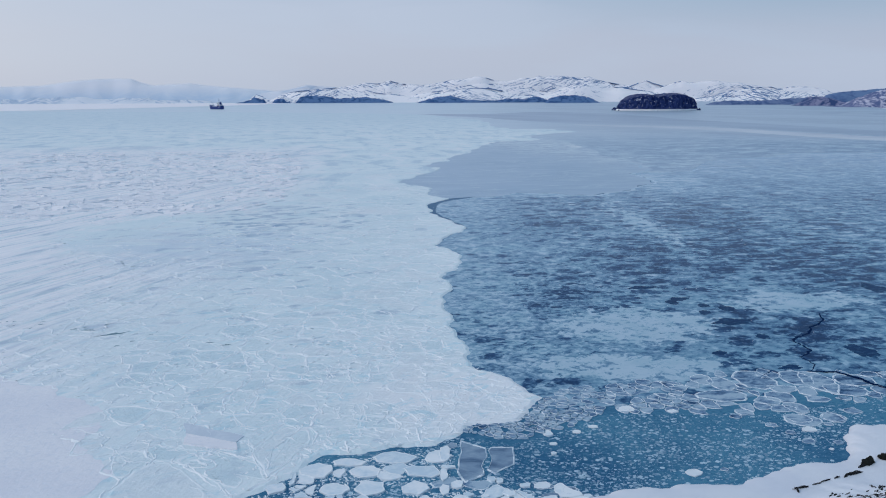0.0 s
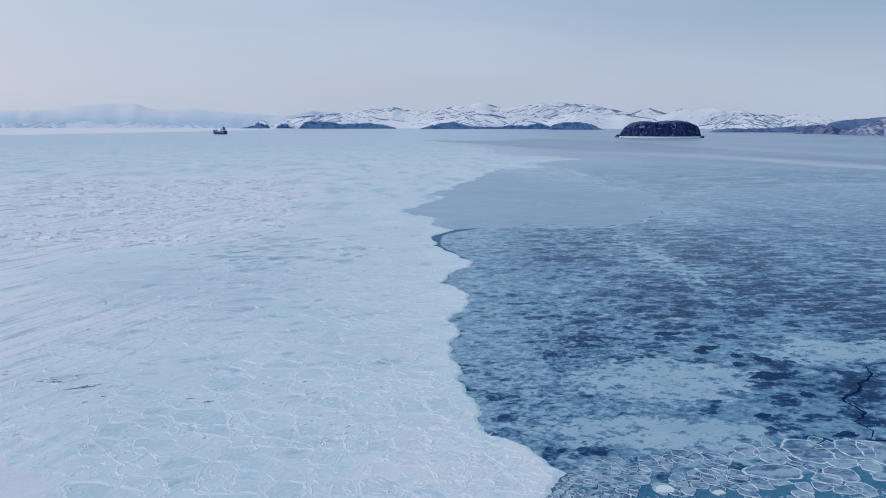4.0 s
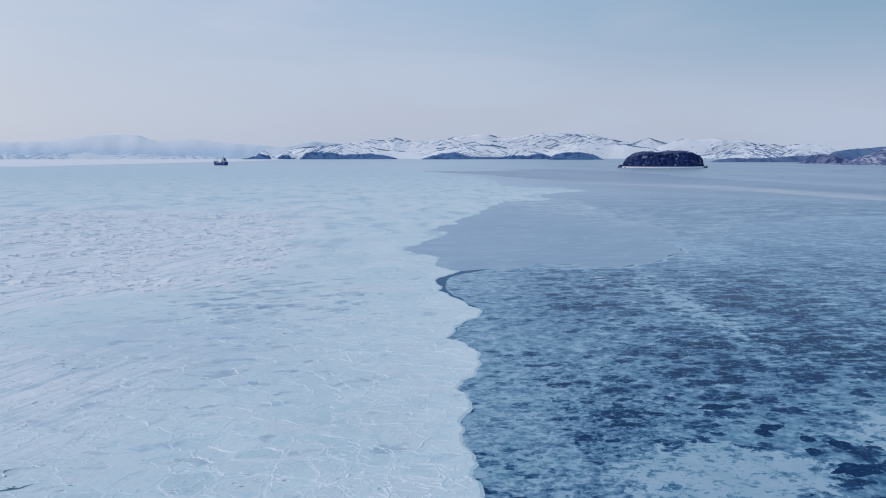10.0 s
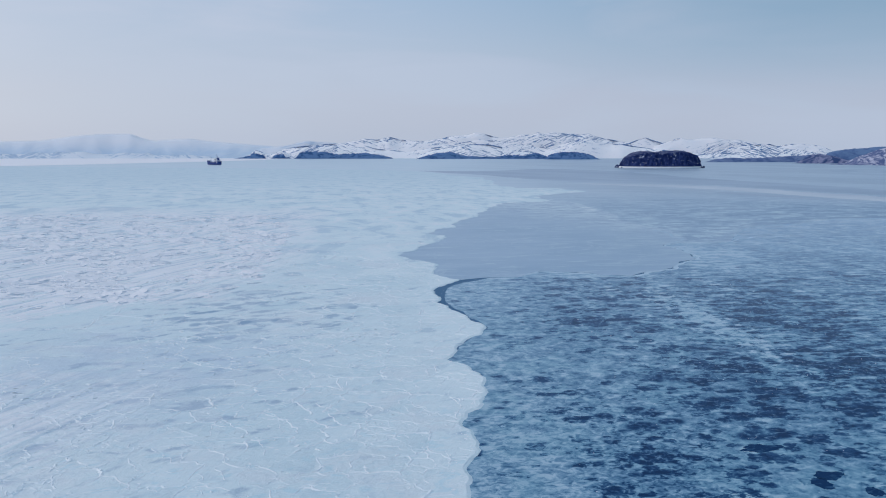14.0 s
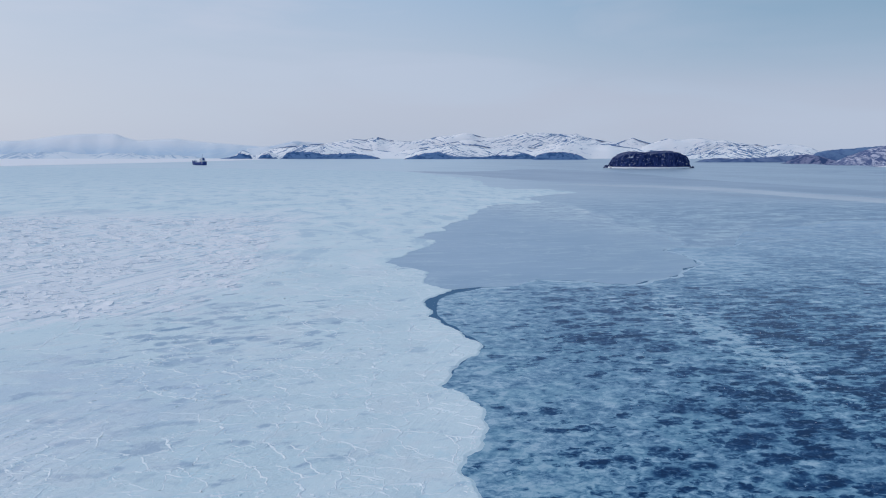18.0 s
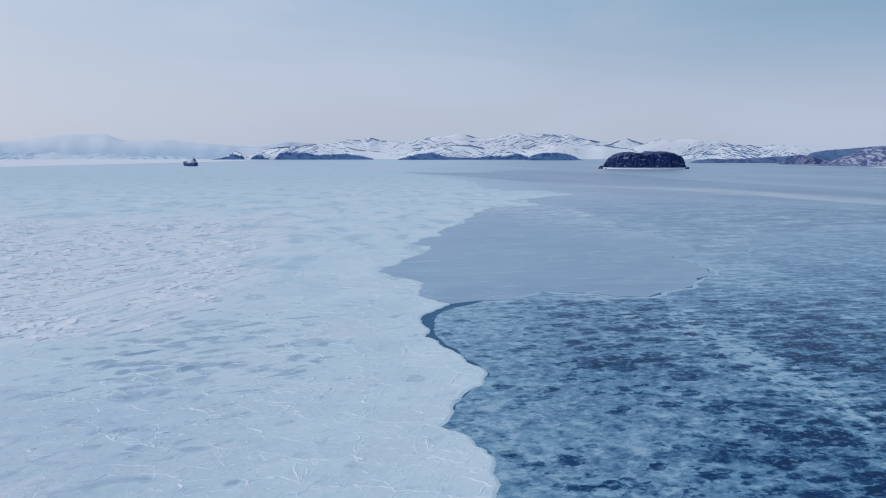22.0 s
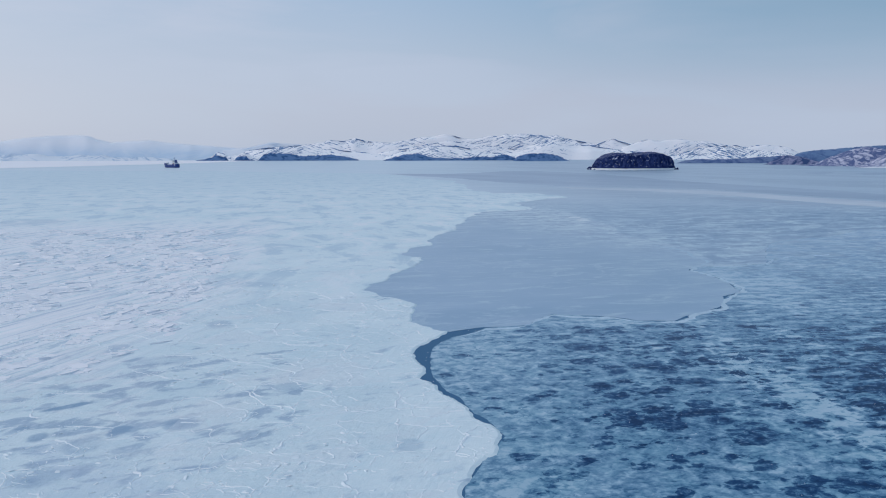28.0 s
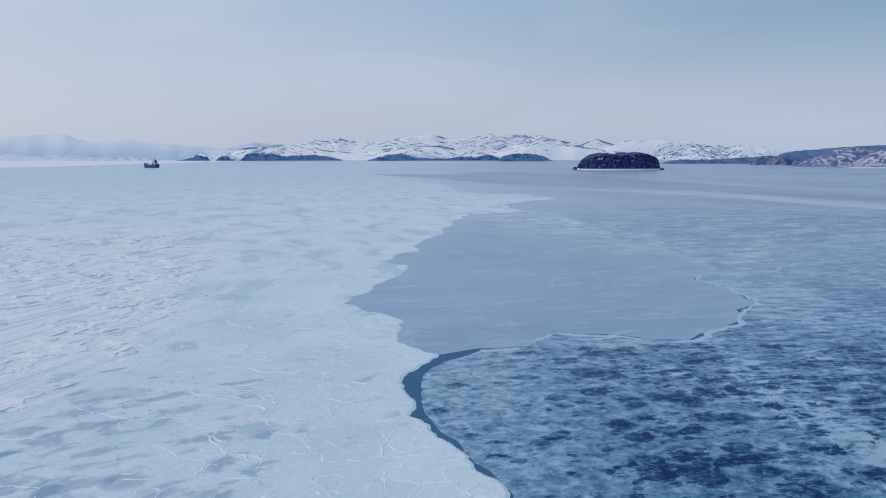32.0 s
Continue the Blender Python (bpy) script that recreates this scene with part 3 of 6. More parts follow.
def make_plate():
    m = Mat("frozen_in_floe")
    c, drift, fine = ice_colours(m)
    r, y = m.random(), m.axis(1)
    c = m.mix(m.math("MULTIPLY", m.span(r, 0.65, 0.0, 0.0, 0.5), m.span(y, 190.0, 110.0, 0.35, 1.0)), c, (0.55, 0.70, 0.765))
    c = m.mix(m.span(r, 0.7, 1.0, 0.0, 0.35), c, (0.76, 0.79, 0.83))
    m.bump(m.math("ADD", fine, m.math("MULTIPLY", m.noise(0.35, 6, 0.65), 1.2)), 0.7, 0.35)
    return m.done(c, 0.75, 1.31)


def make_ridge():
    m = Mat("ridge_rubble")
    c = m.mix(m.island(), (0.80, 0.85, 0.885), (0.89, 0.91, 0.925))
    c = m.mix(m.span(m.noise(0.8, 4), 0.58, 0.78, 0.0, 0.4), c, (0.60, 0.78, 0.84))
    m.bump(m.noise(4.0, 5), 0.3, 0.05)
    return m.done(c, 0.6, 1.31)


def make_pool():
    """Clear dark water with a faint skin of new ice."""
    m = Mat("clear_dark_water")
    n = m.noise(1.0, 6, 0.68, m.mapped((0.5, 1.1, 1), 14), 0.8)
    c = m.mix(m.span(n, 0.48, 0.68), (0.004, 0.036, 0.110), (0.035, 0.11, 0.22))
    return m.done(c, 0.2, 1.33, 0.0, 0.03)


def make_snow():
    m = Mat("drifted_snow")
    a = m.noise(0.08, 4)
    b = m.noise(1.6, 6, 0.65)
    c = m.mix(m.span(a, 0.3, 0.7), (0.80, 0.795, 0.845), (0.87, 0.855, 0.88))
    c = m.mix(m.span(b, 0.52, 0.36, 0.0, 0.35), c, (0.68, 0.72, 0.80))
    m.bump(m.math("ADD", a, m.math("MULTIPLY", b, 0.35)), 0.6, 0.4)
    return m.done(c, 0.8, 1.31)


def make_shore():
    """Snow over dark rock on the slope: rock shows where it is steep and in broken patches."""
    m = Mat("snowy_slope")
    a = m.noise(0.9, 7, 0.68, m.mapped((0.7, 1.6, 1), 25), 0.6)
    b = m.noise(0.12, 4)
    x, y = m.axis(0), m.axis(1)
    inland = m.span(m.axis(2), 2.2, 4.5)
    rock = m.math("MULTIPLY", m.span(m.math("ADD", a, m.math("MULTIPLY", b, 0.25)), 0.66, 0.74), inland)
    snow = m.mix(m.span(b, 0.3, 0.7), (0.70, 0.73, 0.80), (0.79, 0.81, 0.85))
    c = m.mix(rock, snow, (0.045, 0.045, 0.05))
    m.bump(a, 0.4, 0.25)
    return m.done(c, 0.85)


def make_hill(name, snow, scrub, cover, soft, grain, crest=None):
    """Far hills: snow with stands of dark scrub and slope shade drawn as colour along the slopes; crest pales it into
    haze above a height.
    """
    m = Mat(name)
    b = m.noise(1.0, 3, 0.5, m.mapped((0.0018, 0.0018, 0.008), 0, (2, 5, 0)))
    one = m.noise(1.0, 7, 0.64, m.mapped(grain, 0, (0, 0, 0), 17), 1.0)
    two = m.noise(1.0, 7, 0.64, m.mapped(grain, 0, (3, 0, 0), -20), 1.0)
    side = m.span(m.noise(1.0, 2, 0.5, m.mapped((0.004, 0.004, 0.004), 0, (1, 8, 0))), 0.47, 0.53)
    a = m.math("ADD", m.math("MULTIPLY", one, side), m.math("MULTIPLY", two, m.math("SUBTRACT", 1.0, side)))
    v = m.math("ADD", a, m.math("MULTIPLY", b, 0.4))
    k = m.span(v, cover, cover + soft)
    c = m.mix(k, snow, scrub)
    # haze painted in: the colour pales towards the sky's tone with height
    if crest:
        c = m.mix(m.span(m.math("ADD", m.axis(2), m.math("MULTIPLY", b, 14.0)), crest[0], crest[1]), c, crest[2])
    return m.done(c, 0.95, 1.45, 0.0, 0.1)


def make_rock():
    m = Mat("dark_cliff_rock")
    a = m.noise(0.13, 7, 0.70, m.mapped((1.2, 1.2, 0.7)))
    c = m.mix(m.span(a, 0.36, 0.66), (0.005, 0.014, 0.070), (0.036, 0.060, 0.185))
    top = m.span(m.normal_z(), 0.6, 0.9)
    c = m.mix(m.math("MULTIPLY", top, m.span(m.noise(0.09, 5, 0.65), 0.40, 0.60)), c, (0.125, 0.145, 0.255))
    fleck = m.span(m.noise(0.13, 5, 0.72, m.mapped((1, 1, 1.5))), 0.595, 0.64)
    c = m.mix(m.math("MULTIPLY", fleck, 0.8), c, (0.60, 0.66, 0.78))
    m.bump(a, 0.9, 4.0)
    return m.done(c, 0.95, 1.45, 0.0, 0.1)


def make_plain(name, colour, rough=0.6, metal=0.0, vary=0.25, scale=1.0, spec=0.2):
    m = Mat(name)
    n = m.noise(scale, 5, 0.6)
    c = m.mix(m.span(n, 0.3, 0.75, 0.0, vary), colour, tuple(v * 0.45 for v in colour))
    return m.done(c, rough, 1.45, metal, spec)


DARK_BAND = make_band("dark_level_ice", (0.29, 0.375, 0.50), (0.39, 0.475, 0.59), 0.3)
PALE_BAND = make_band("frosted_level_ice", (0.52, 0.57, 0.65), (0.64, 0.68, 0.74), 0.5)
WATER, GREASE, NILAS, FAR_ICE, WHITE_ICE = make_water(), make_grease(), make_nilas(), make_far_ice(), make_white_ice()
FLOE = make_floe("floe_ice", (0.83, 0.86, 0.88), (0.72, 0.785, 0.83))
PANCAKE = make_pancake()
FIELD_FLOE = make_field_floe()
RIM, DARK_FLOE, PLATE_RIM = make_rim(), make_dark_floe(), make_plate_rim()
GREY_SLAB = make_floe("bare_grey_slab", (0.63, 0.69, 0.755), (0.58, 0.65, 0.73))
RIDGE, SNOW, SHORE, ROCK = make_ridge(), make_snow(), make_shore(), make_rock()
# scrub streaks also carry the blue shade of the slopes in their colour
HILL = make_hill("snowy_hills", (0.96, 0.93, 0.95), (0.14, 0.24, 0.42), 0.75, 0.04, (0.013, 0.013, 0.145))
# pale, low-contrast tones hold the haze of distance
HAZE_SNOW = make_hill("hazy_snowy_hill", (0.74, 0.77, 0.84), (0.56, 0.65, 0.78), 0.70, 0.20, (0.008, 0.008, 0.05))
SCRUB = make_hill("bare_scrub", (0.13, 0.23, 0.42), (0.07, 0.15, 0.32), 0.64, 0.10, (0.04, 0.04, 0.1))
SPIT_WOODS = make_hill("wooded_spit", (0.17, 0.23, 0.38), (0.07, 0.12, 0.26), 0.66, 0.12, (0.03, 0.03, 0.05))
BLUE_WOODS = make_hill("blue_wooded_ridge", (0.15, 0.235, 0.40), (0.075, 0.13, 0.28), 0.62, 0.25, (0.02, 0.02, 0.03))
HEAD_WOODS = make_hill("snow_patched_woods", (0.30, 0.30, 0.44), (0.05, 0.085, 0.20), 0.60, 0.20, (0.02, 0.02, 0.07))
FOOT_SNOW = make_plain("ice_foot_snow", (0.93, 0.96, 0.98), 0.7, vary=0.12, scale=0.1)
FAR_SNOW = make_plain("bright_far_snow", (0.95, 0.91, 0.93), 0.7, vary=0.03, scale=0.01)
DARK_WATER = make_plain("dark_shore_water", (0.02, 0.06, 0.14), 0.2, vary=0.3, scale=0.05)
# haze put into the colours: blue below, fading to sky tone at the crest
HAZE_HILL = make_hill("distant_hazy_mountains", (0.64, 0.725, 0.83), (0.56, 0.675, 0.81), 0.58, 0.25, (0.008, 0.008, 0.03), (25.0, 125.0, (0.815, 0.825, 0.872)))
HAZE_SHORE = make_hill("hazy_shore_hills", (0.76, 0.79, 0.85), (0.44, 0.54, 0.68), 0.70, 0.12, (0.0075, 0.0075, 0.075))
WOODS = make_hill("wooded_headland", (0.115, 0.21, 0.39), (0.040, 0.10, 0.24), 0.66, 0.10, (0.03, 0.03, 0.05))
BROWN_HILL = make_hill("bare_wooded_hills", (0.57, 0.565, 0.68), (0.11, 0.145, 0.29), 0.56, 0.16, (0.045, 0.045, 0.08))
PLATE, POOL_WATER = make_plate(), make_pool()
RAFT_SNOW = make_plain("windblown_slab_snow", (0.93, 0.905, 0.93), 0.8, vary=0.12, scale=0.6)
# sides greyer than the tops: bare ice, with slab shade painted in
RAFT_SIDE = make_plain("shaded_slab_side_ice", (0.80, 0.825, 0.875), 0.6, vary=0.15, scale=0.8)


# ---- building helpers ----
def mesh_object(name, verts, faces, material, parent=None, label="", smooth=False):
    me = bpy.data.meshes.new(name)
    me.from_pydata(verts, [], faces)
    me.materials.append(material)
    if smooth:
        me.polygons.foreach_set("use_smooth", [True] * len(me.polygons))
    me.update()
    ob = new(name, me)
    if parent is not None:
        ob.parent = parent
    if label:
        ob["label"] = label
    return ob


def part(name, bm, material, parent, label=""):
    me = bpy.data.meshes.new(name)
    bmesh.ops.recalc_face_normals(bm, faces=bm.faces)
    bm.to_mesh(me)
    bm.free()
    me.materials.append(material)
    ob = new(name, me)
    if parent is not None:
        ob.parent = parent
    if label:
        ob["label"] = label
    return ob


def rough_line(pts, amp, levels, rng, closed=True):
    """Breaks a plan outline into an uneven natural one by shifting midpoints."""
    pts = [Vector(p) for p in pts]
    for level in range(levels):
        out = []
        n = len(pts)
        for i in range(n if closed else n - 1):
            a, b = pts[i], pts[(i + 1) % n]
            d = b - a
            out.append(a)
            if d.length > 0.5:
                side = Vector((-d.y, d.x))
                out.append((a + b) / 2 + side * rng.uniform(-amp, amp))
        if not closed:
            out.append(pts[-1])
        pts = out
    return pts


def slab(name, outline, low, high, material, parent=None, label="", lip=0.0):
    """A flat plate with thickness from a plan outline; lip slopes its edge outwards below."""
    n = len(outline)
    bm = bmesh.new()
    top = [bm.verts.new((p[0], p[1], high)) for p in outline]
    area = sum(outline[i][0] * outline[(i + 1) % n][1] - outline[(i + 1) % n][0] * outline[i][1] for i in range(n))
    bottom = []
    for i in range(n):
        along = Vector(outline[(i + 1) % n][:2]) - Vector(outline[i - 1][:2])
        out = Vector((along.y, -along.x)) * (1 if area > 0 else -1)
        q = Vector(outline[i][:2]) + (out.normalized() * lip if out.length > 1e-6 else out)
        bottom.append(bm.verts.new((q.x, q.y, low)))
    edges = [bm.edges.new((top[i], top[(i + 1) % n])) for i in range(n)]
    bmesh.ops.triangle_fill(bm, use_beauty=True, use_dissolve=False, edges=edges)
    for f in bm.faces:
        f.normal_update()
        if f.normal.z < 0:
            f.normal_flip()
    for i in range(n):
        j = (i + 1) % n
        bm.faces.new((top[i], bottom[i], bottom[j], top[j]))
    me = bpy.data.meshes.new(name)
    bmesh.ops.recalc_face_normals(bm, faces=bm.faces)
    bm.to_mesh(me)
    bm.free()
    me.materials.append(material)
    ob = new(name, me)
    if parent is not None:
        ob.parent = parent
    if label:
        ob["label"] = label
    return ob


def inside(p, poly):
    x, y = p[0], p[1]
    hit = False
    n = len(poly)
    j = n - 1
    for i in range(n):
        xi, yi, xj, yj = poly[i][0], poly[i][1], poly[j][0], poly[j][1]
        if (yi > y) != (yj > y) and x < (xj - xi) * (y - yi) / (yj - yi) + xi:
            hit = not hit
        j = i
    return hit


def cells(sites, reach):
    """Voronoi cells of plan points, each clipped to a square of half-width reach."""
    pts = np.array(sites)
    out = []
    for i, s in enumerate(pts):
        d = ((pts - s) ** 2).sum(1)
        near = [k for k in np.argsort(d)[1:22] if d[k] < (2 * reach) ** 2]
        poly = [s + np.array(o) * reach for o in ((-1, -1), (1, -1), (1, 1), (-1, 1))]
        for k in near:
            m, w = (s + pts[k]) / 2, pts[k] - s
            new_poly = []
            for a in range(len(poly)):
                p, q = poly[a], poly[(a + 1) % len(poly)]
                dp, dq = (p - m) @ w, (q - m) @ w
                if dp <= 0:
                    new_poly.append(p)
                if dp * dq < 0:
                    new_poly.append(p + (q - p) * dp / (dp - dq))
            poly = new_poly
            if len(poly) < 3:
                break
        out.append([Vector((float(p[0]), float(p[1]))) for p in poly])
    return out


def shrink(poly, gap, rng, jitter=0.0, cut=0.22):
    """A floe's outline from a cell: drawn in by gap, with blunted, uneven corners."""
    c = sum(poly, Vector((0, 0))) / len(poly)
    out = []
    n = len(poly)
    for i in range(n):
        a, b, d = poly[i - 1], poly[i], poly[(i + 1) % n]
        for p in (b.lerp(a, cut), b.lerp(d, cut)):
            v = p - c
            k = max(0.15, 1 - gap / max(v.length, 0.01)) + rng.uniform(-jitter, jitter)
            out.append(c + v * k)
    return out


# ---- the sea and its ice ----
rng = random.Random(11)
bm = bmesh.new()
bmesh.ops.create_grid(bm, x_segments=24, y_segments=24, size=1)
bmesh.ops.transform(bm, matrix=Matrix.Translation((0, 2200, 0)) @ Matrix.Diagonal((4600, 2750, 1, 1)), verts=bm.verts)
tagged(part("water", bm, WATER, None), "cold dark blue open sea water between the ice", "sea", kind="structure")

# eastern margin of the white ice, from the near floe field northwards
EDGE = [(-27, 66), (-19.8, 70.9), (-15.8, 75.6), (-14.2, 79.4), (-9.4, 79.8), (-5.6, 81.6), (-1.3, 81.7), (2.8, 86.9), (8.5, 88.0), (12.8, 95.3),
        (9.8, 100.4), (4.2, 106), (3.1, 111), (1.7, 121.5), (1.2, 134), (-0.7, 147), (0.9, 160), (-0.7, 164.7), (2.5, 171.1), (3.8, 178),
        (4, 188.3), (2, 192.3), (-3, 200.1), (1.5, 216.1), (6.5, 227), (3.1, 237.6), (-1.3, 248), (-5.5, 258), (-4.2, 262.4), (-6.1, 272),
        (-5.5, 281), (2, 295.6), (-7, 307), (-5, 329), (-22, 352), (-8, 394), (-1.9, 425), (-10.7, 438), (4, 467), (20, 536), (30, 600)]
EDGE_FAR = [(46, 663), (86, 685), (86, 765), (147, 838), (130, 907), (84, 911), (70, 1110), (17, 1366), (-93, 1700), (-500, 1950), (-1300, 2150), (-2600, 2250), (-2600, -500), (-420, -40), (-60, 20)]
near_edge = rough_line(EDGE, 0.125, 4, rng, closed=False)
far_edge = rough_line([EDGE[-1]] + EDGE_FAR[:9], 0.13, 4, rng, closed=False)[1:]
white_outline = near_edge + far_edge + [Vector(p) for p in EDGE_FAR[9:]]
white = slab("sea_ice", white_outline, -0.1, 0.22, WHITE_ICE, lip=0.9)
tagged(white, "white snow-dusted sea ice sheet frozen together from floes", "sea ice", kind="structure")

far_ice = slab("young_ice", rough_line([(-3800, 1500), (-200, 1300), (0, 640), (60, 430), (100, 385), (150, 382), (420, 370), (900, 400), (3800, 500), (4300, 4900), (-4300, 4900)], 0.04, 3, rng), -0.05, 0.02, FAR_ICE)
tagged(far_ice, "pale grey-blue level young ice reaching to the far shore", "sea ice", kind="structure")

GREASE_EDGE = [(14, 95), (8, 101), (2.5, 106), (1, 112), (0, 122), (-1, 134), (-3, 147), (-1, 160), (-2.5, 165), (0.5, 171.5), (2, 179), (2.5, 188), (1.5, 192.5),
               (-2.4, 200.4), (2.6, 216), (7.8, 227.6), (6.0, 234), (2.8, 242.5), (-0.8, 253), (-2.6, 265), (-1.8, 278), (3.2, 290), (12, 299), (22, 301.5), (26.4, 308), (31.7, 314), (47, 309.6),
               (54, 304), (62, 304), (80.5, 320), (89, 336), (96.5, 343.8), (99.5, 369), (96, 386), (101, 393.5), (131, 400), (170, 470), (240, 520), (420, 520), (900, 560), (900, 150), (260, 108), (76, 98.5), (58, 98), (43, 95.8), (30, 94.2), (19, 91.6), (14, 90.6), (13.2, 93.4)]
grease_outline = rough_line(GREASE_EDGE, 0.08, 3, rng)
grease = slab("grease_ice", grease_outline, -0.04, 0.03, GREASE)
tagged(grease, "dark blue water veiled by pale streaks of forming grease ice", "grease ice", kind="structure")

LEAD = [(-4, 300.5), (3.6, 297.2), (12.1, 301.6), (23.6, 303), (26.2, 309.6), (31.7, 315.8), (47.2, 311.2), (52.4, 306.4), (61, 305.8), (79.5, 322), (86.8, 337.2), (95.2, 343.6),
        (98.4, 369), (95.2, 387.2), (99.4, 395.2), (114, 410), (118, 450), (106, 503), (112, 560), (108, 634), (92, 720), (60, 760), (20, 620), (-12, 520), (-30, 350), (-14, 310)]
lead_outline = [Vector((45, 450)) + (p - Vector((45, 450))) * 1.011 for p in rough_line(LEAD, 0.05, 3, rng)]
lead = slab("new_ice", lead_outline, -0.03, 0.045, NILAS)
tagged(lead, "smooth grey new ice in a refrozen lead", "new ice", kind="structure")

BANDS = [
    ("new_ice", DARK_BAND, "long dark strip of smooth grey new ice", 0.05,
     [(-53, 1677), (63, 1650), (140, 1724), (206, 1840), (294, 1850), (372, 1640), (396, 1400), (415, 1160), (445, 1040), (470, 930), (490, 800), (490, 690), (425, 750), (392, 825), (368, 902), (337, 983), (284, 1032), (228, 1069), (188, 1089), (152, 1148), (101, 1285), (54, 1428), (-6, 1550)]),
    ("frosted_ice", PALE_BAND, "pale frosted strip along the dark new ice", 0.06,
     [(182, 1056), (231, 1020), (275, 1002), (326, 956), (357, 880), (379, 807), (415, 725), (480, 640), (480, 560), (420, 610), (366, 684), (343, 742), (325, 810), (298, 884), (258, 948), (220, 977), (186, 1009)]),
    ("new_ice", DARK_BAND, "thin dark vein of new ice in paler young ice", 0.05,
     [(273, 864), (298, 812), (321, 767), (333, 713), (338, 706), (320, 707), (304, 744), (282, 786)]),
    ("new_ice", DARK_BAND, "small dark patch of new ice near the eastern shore", 0.05,
     [(845, 1697), (906, 1740), (878, 1647), (790, 1531), (784, 1571)]),
    ("new_ice", DARK_BAND, "small dark patch of new ice near the eastern shore", 0.05,
     [(893, 1601), (966, 1638), (1010, 1600), (871, 1485), (842, 1488)]),
]
for kind_name, material, label, high, line in BANDS:
    tagged(slab(kind_name, rough_line(line, 0.06, 4, rng), 0.0, high, material), label, "sea ice", kind="structure")

snow_ice = slab("snow_covered_ice", rough_line([(-4000, 1500), (-1230, 2284), (-1100, 2740), (-961, 3239), (-900, 3700), (-860, 4600), (-4300, 4900)], 0.03, 3, rng), 0.0, 0.26, FAR_SNOW)
tagged(snow_ice, "bright snow-covered fast ice along the far western shore", "snow field", kind="structure")


# ---- hills round the bay ----
def hills(name, profile, north, depth, material, label, category="hills", rise=0.75, wrinkle=0.16, step=10.0, seed=1, rows=26, kind="structure", trees=1.2):
    """A range: its crest follows a plan profile of (east, height); slopes carry ridges and gullies."""
    xs = [p[0] for p in profile]
    hs = [p[1] for p in profile]
    x0, x1 = xs[0] - depth * 0.15, xs[-1] + depth * 0.15
    cols = int((x1 - x0) / step) + 1
    verts, faces = [], []
    for r in range(rows + 1):
        v = r / rows
        for c in range(cols + 1):
            x = x0 + (x1 - x0) * c / cols
            h = float(np.interp(x, xs, hs))
            if x < xs[0]:
                h = hs[0] * max(0, 1 - (xs[0] - x) / (depth * 0.15))
            elif x > xs[-1]:
                h = hs[-1] * max(0, 1 - (x - xs[-1]) / (depth * 0.15))
            up = math.sin(min(v / rise, 1.0) * math.pi / 2) if v < rise else math.cos((v - rise) / (1 - rise) * math.pi / 2)
            slope = max(0.0, 1 - v / rise)
            s = 1.0 / 260
            fold = noise.fractal(Vector((x * s, v * 2.6, seed * 7.3)), 1.0, 2.0, 4)
            spur = 1 - 2 * abs(noise.noise(Vector((x * s * 1.6 + v * 1.2, v * 1.4, seed * 3.1))))
            k = 1 + wrinkle * min(0.25, 0.8 * fold + 0.6 * spur - 0.45) * (slope * (1 - slope) * 3.2 + 0.03)
            crest = trees * noise.fractal(Vector((x * 0.03 * (1 if trees < 2 else 3), v, seed)), 1.0, 2.0, 4)
            verts.append((x, north + v * depth + 12 * noise.noise(Vector((x * 0.01, v, seed))), max(h, 0.0) * up * k + crest * up * min(h, 20) / 20 - 0.5 * (r in (0, rows))))
    w = cols + 1
    for r in range(rows):
        for c in range(cols):
            a = r * w + c
            faces.append((a, a + 1, a + w + 1, a + w))
    ob = mesh_object(name, verts, faces, material, smooth=True)
    return tagged(ob, label, category, kind=kind)


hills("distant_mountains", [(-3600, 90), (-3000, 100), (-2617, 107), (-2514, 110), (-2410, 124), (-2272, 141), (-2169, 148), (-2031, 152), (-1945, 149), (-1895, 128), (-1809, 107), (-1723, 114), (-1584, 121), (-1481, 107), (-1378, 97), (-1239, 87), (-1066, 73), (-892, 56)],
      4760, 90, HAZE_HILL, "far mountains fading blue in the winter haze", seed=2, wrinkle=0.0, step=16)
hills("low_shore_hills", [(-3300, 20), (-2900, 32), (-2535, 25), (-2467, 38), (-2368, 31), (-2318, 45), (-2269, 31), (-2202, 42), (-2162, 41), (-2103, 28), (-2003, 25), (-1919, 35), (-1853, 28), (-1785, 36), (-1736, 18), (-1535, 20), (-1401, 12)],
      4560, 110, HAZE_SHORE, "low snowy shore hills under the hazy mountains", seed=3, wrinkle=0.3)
SNOW_LABEL = "snow-covered hills streaked with dark scrub and painted blue shade"
BELT_LABEL = "thin dark belt of bare scrub along a snowy crest"


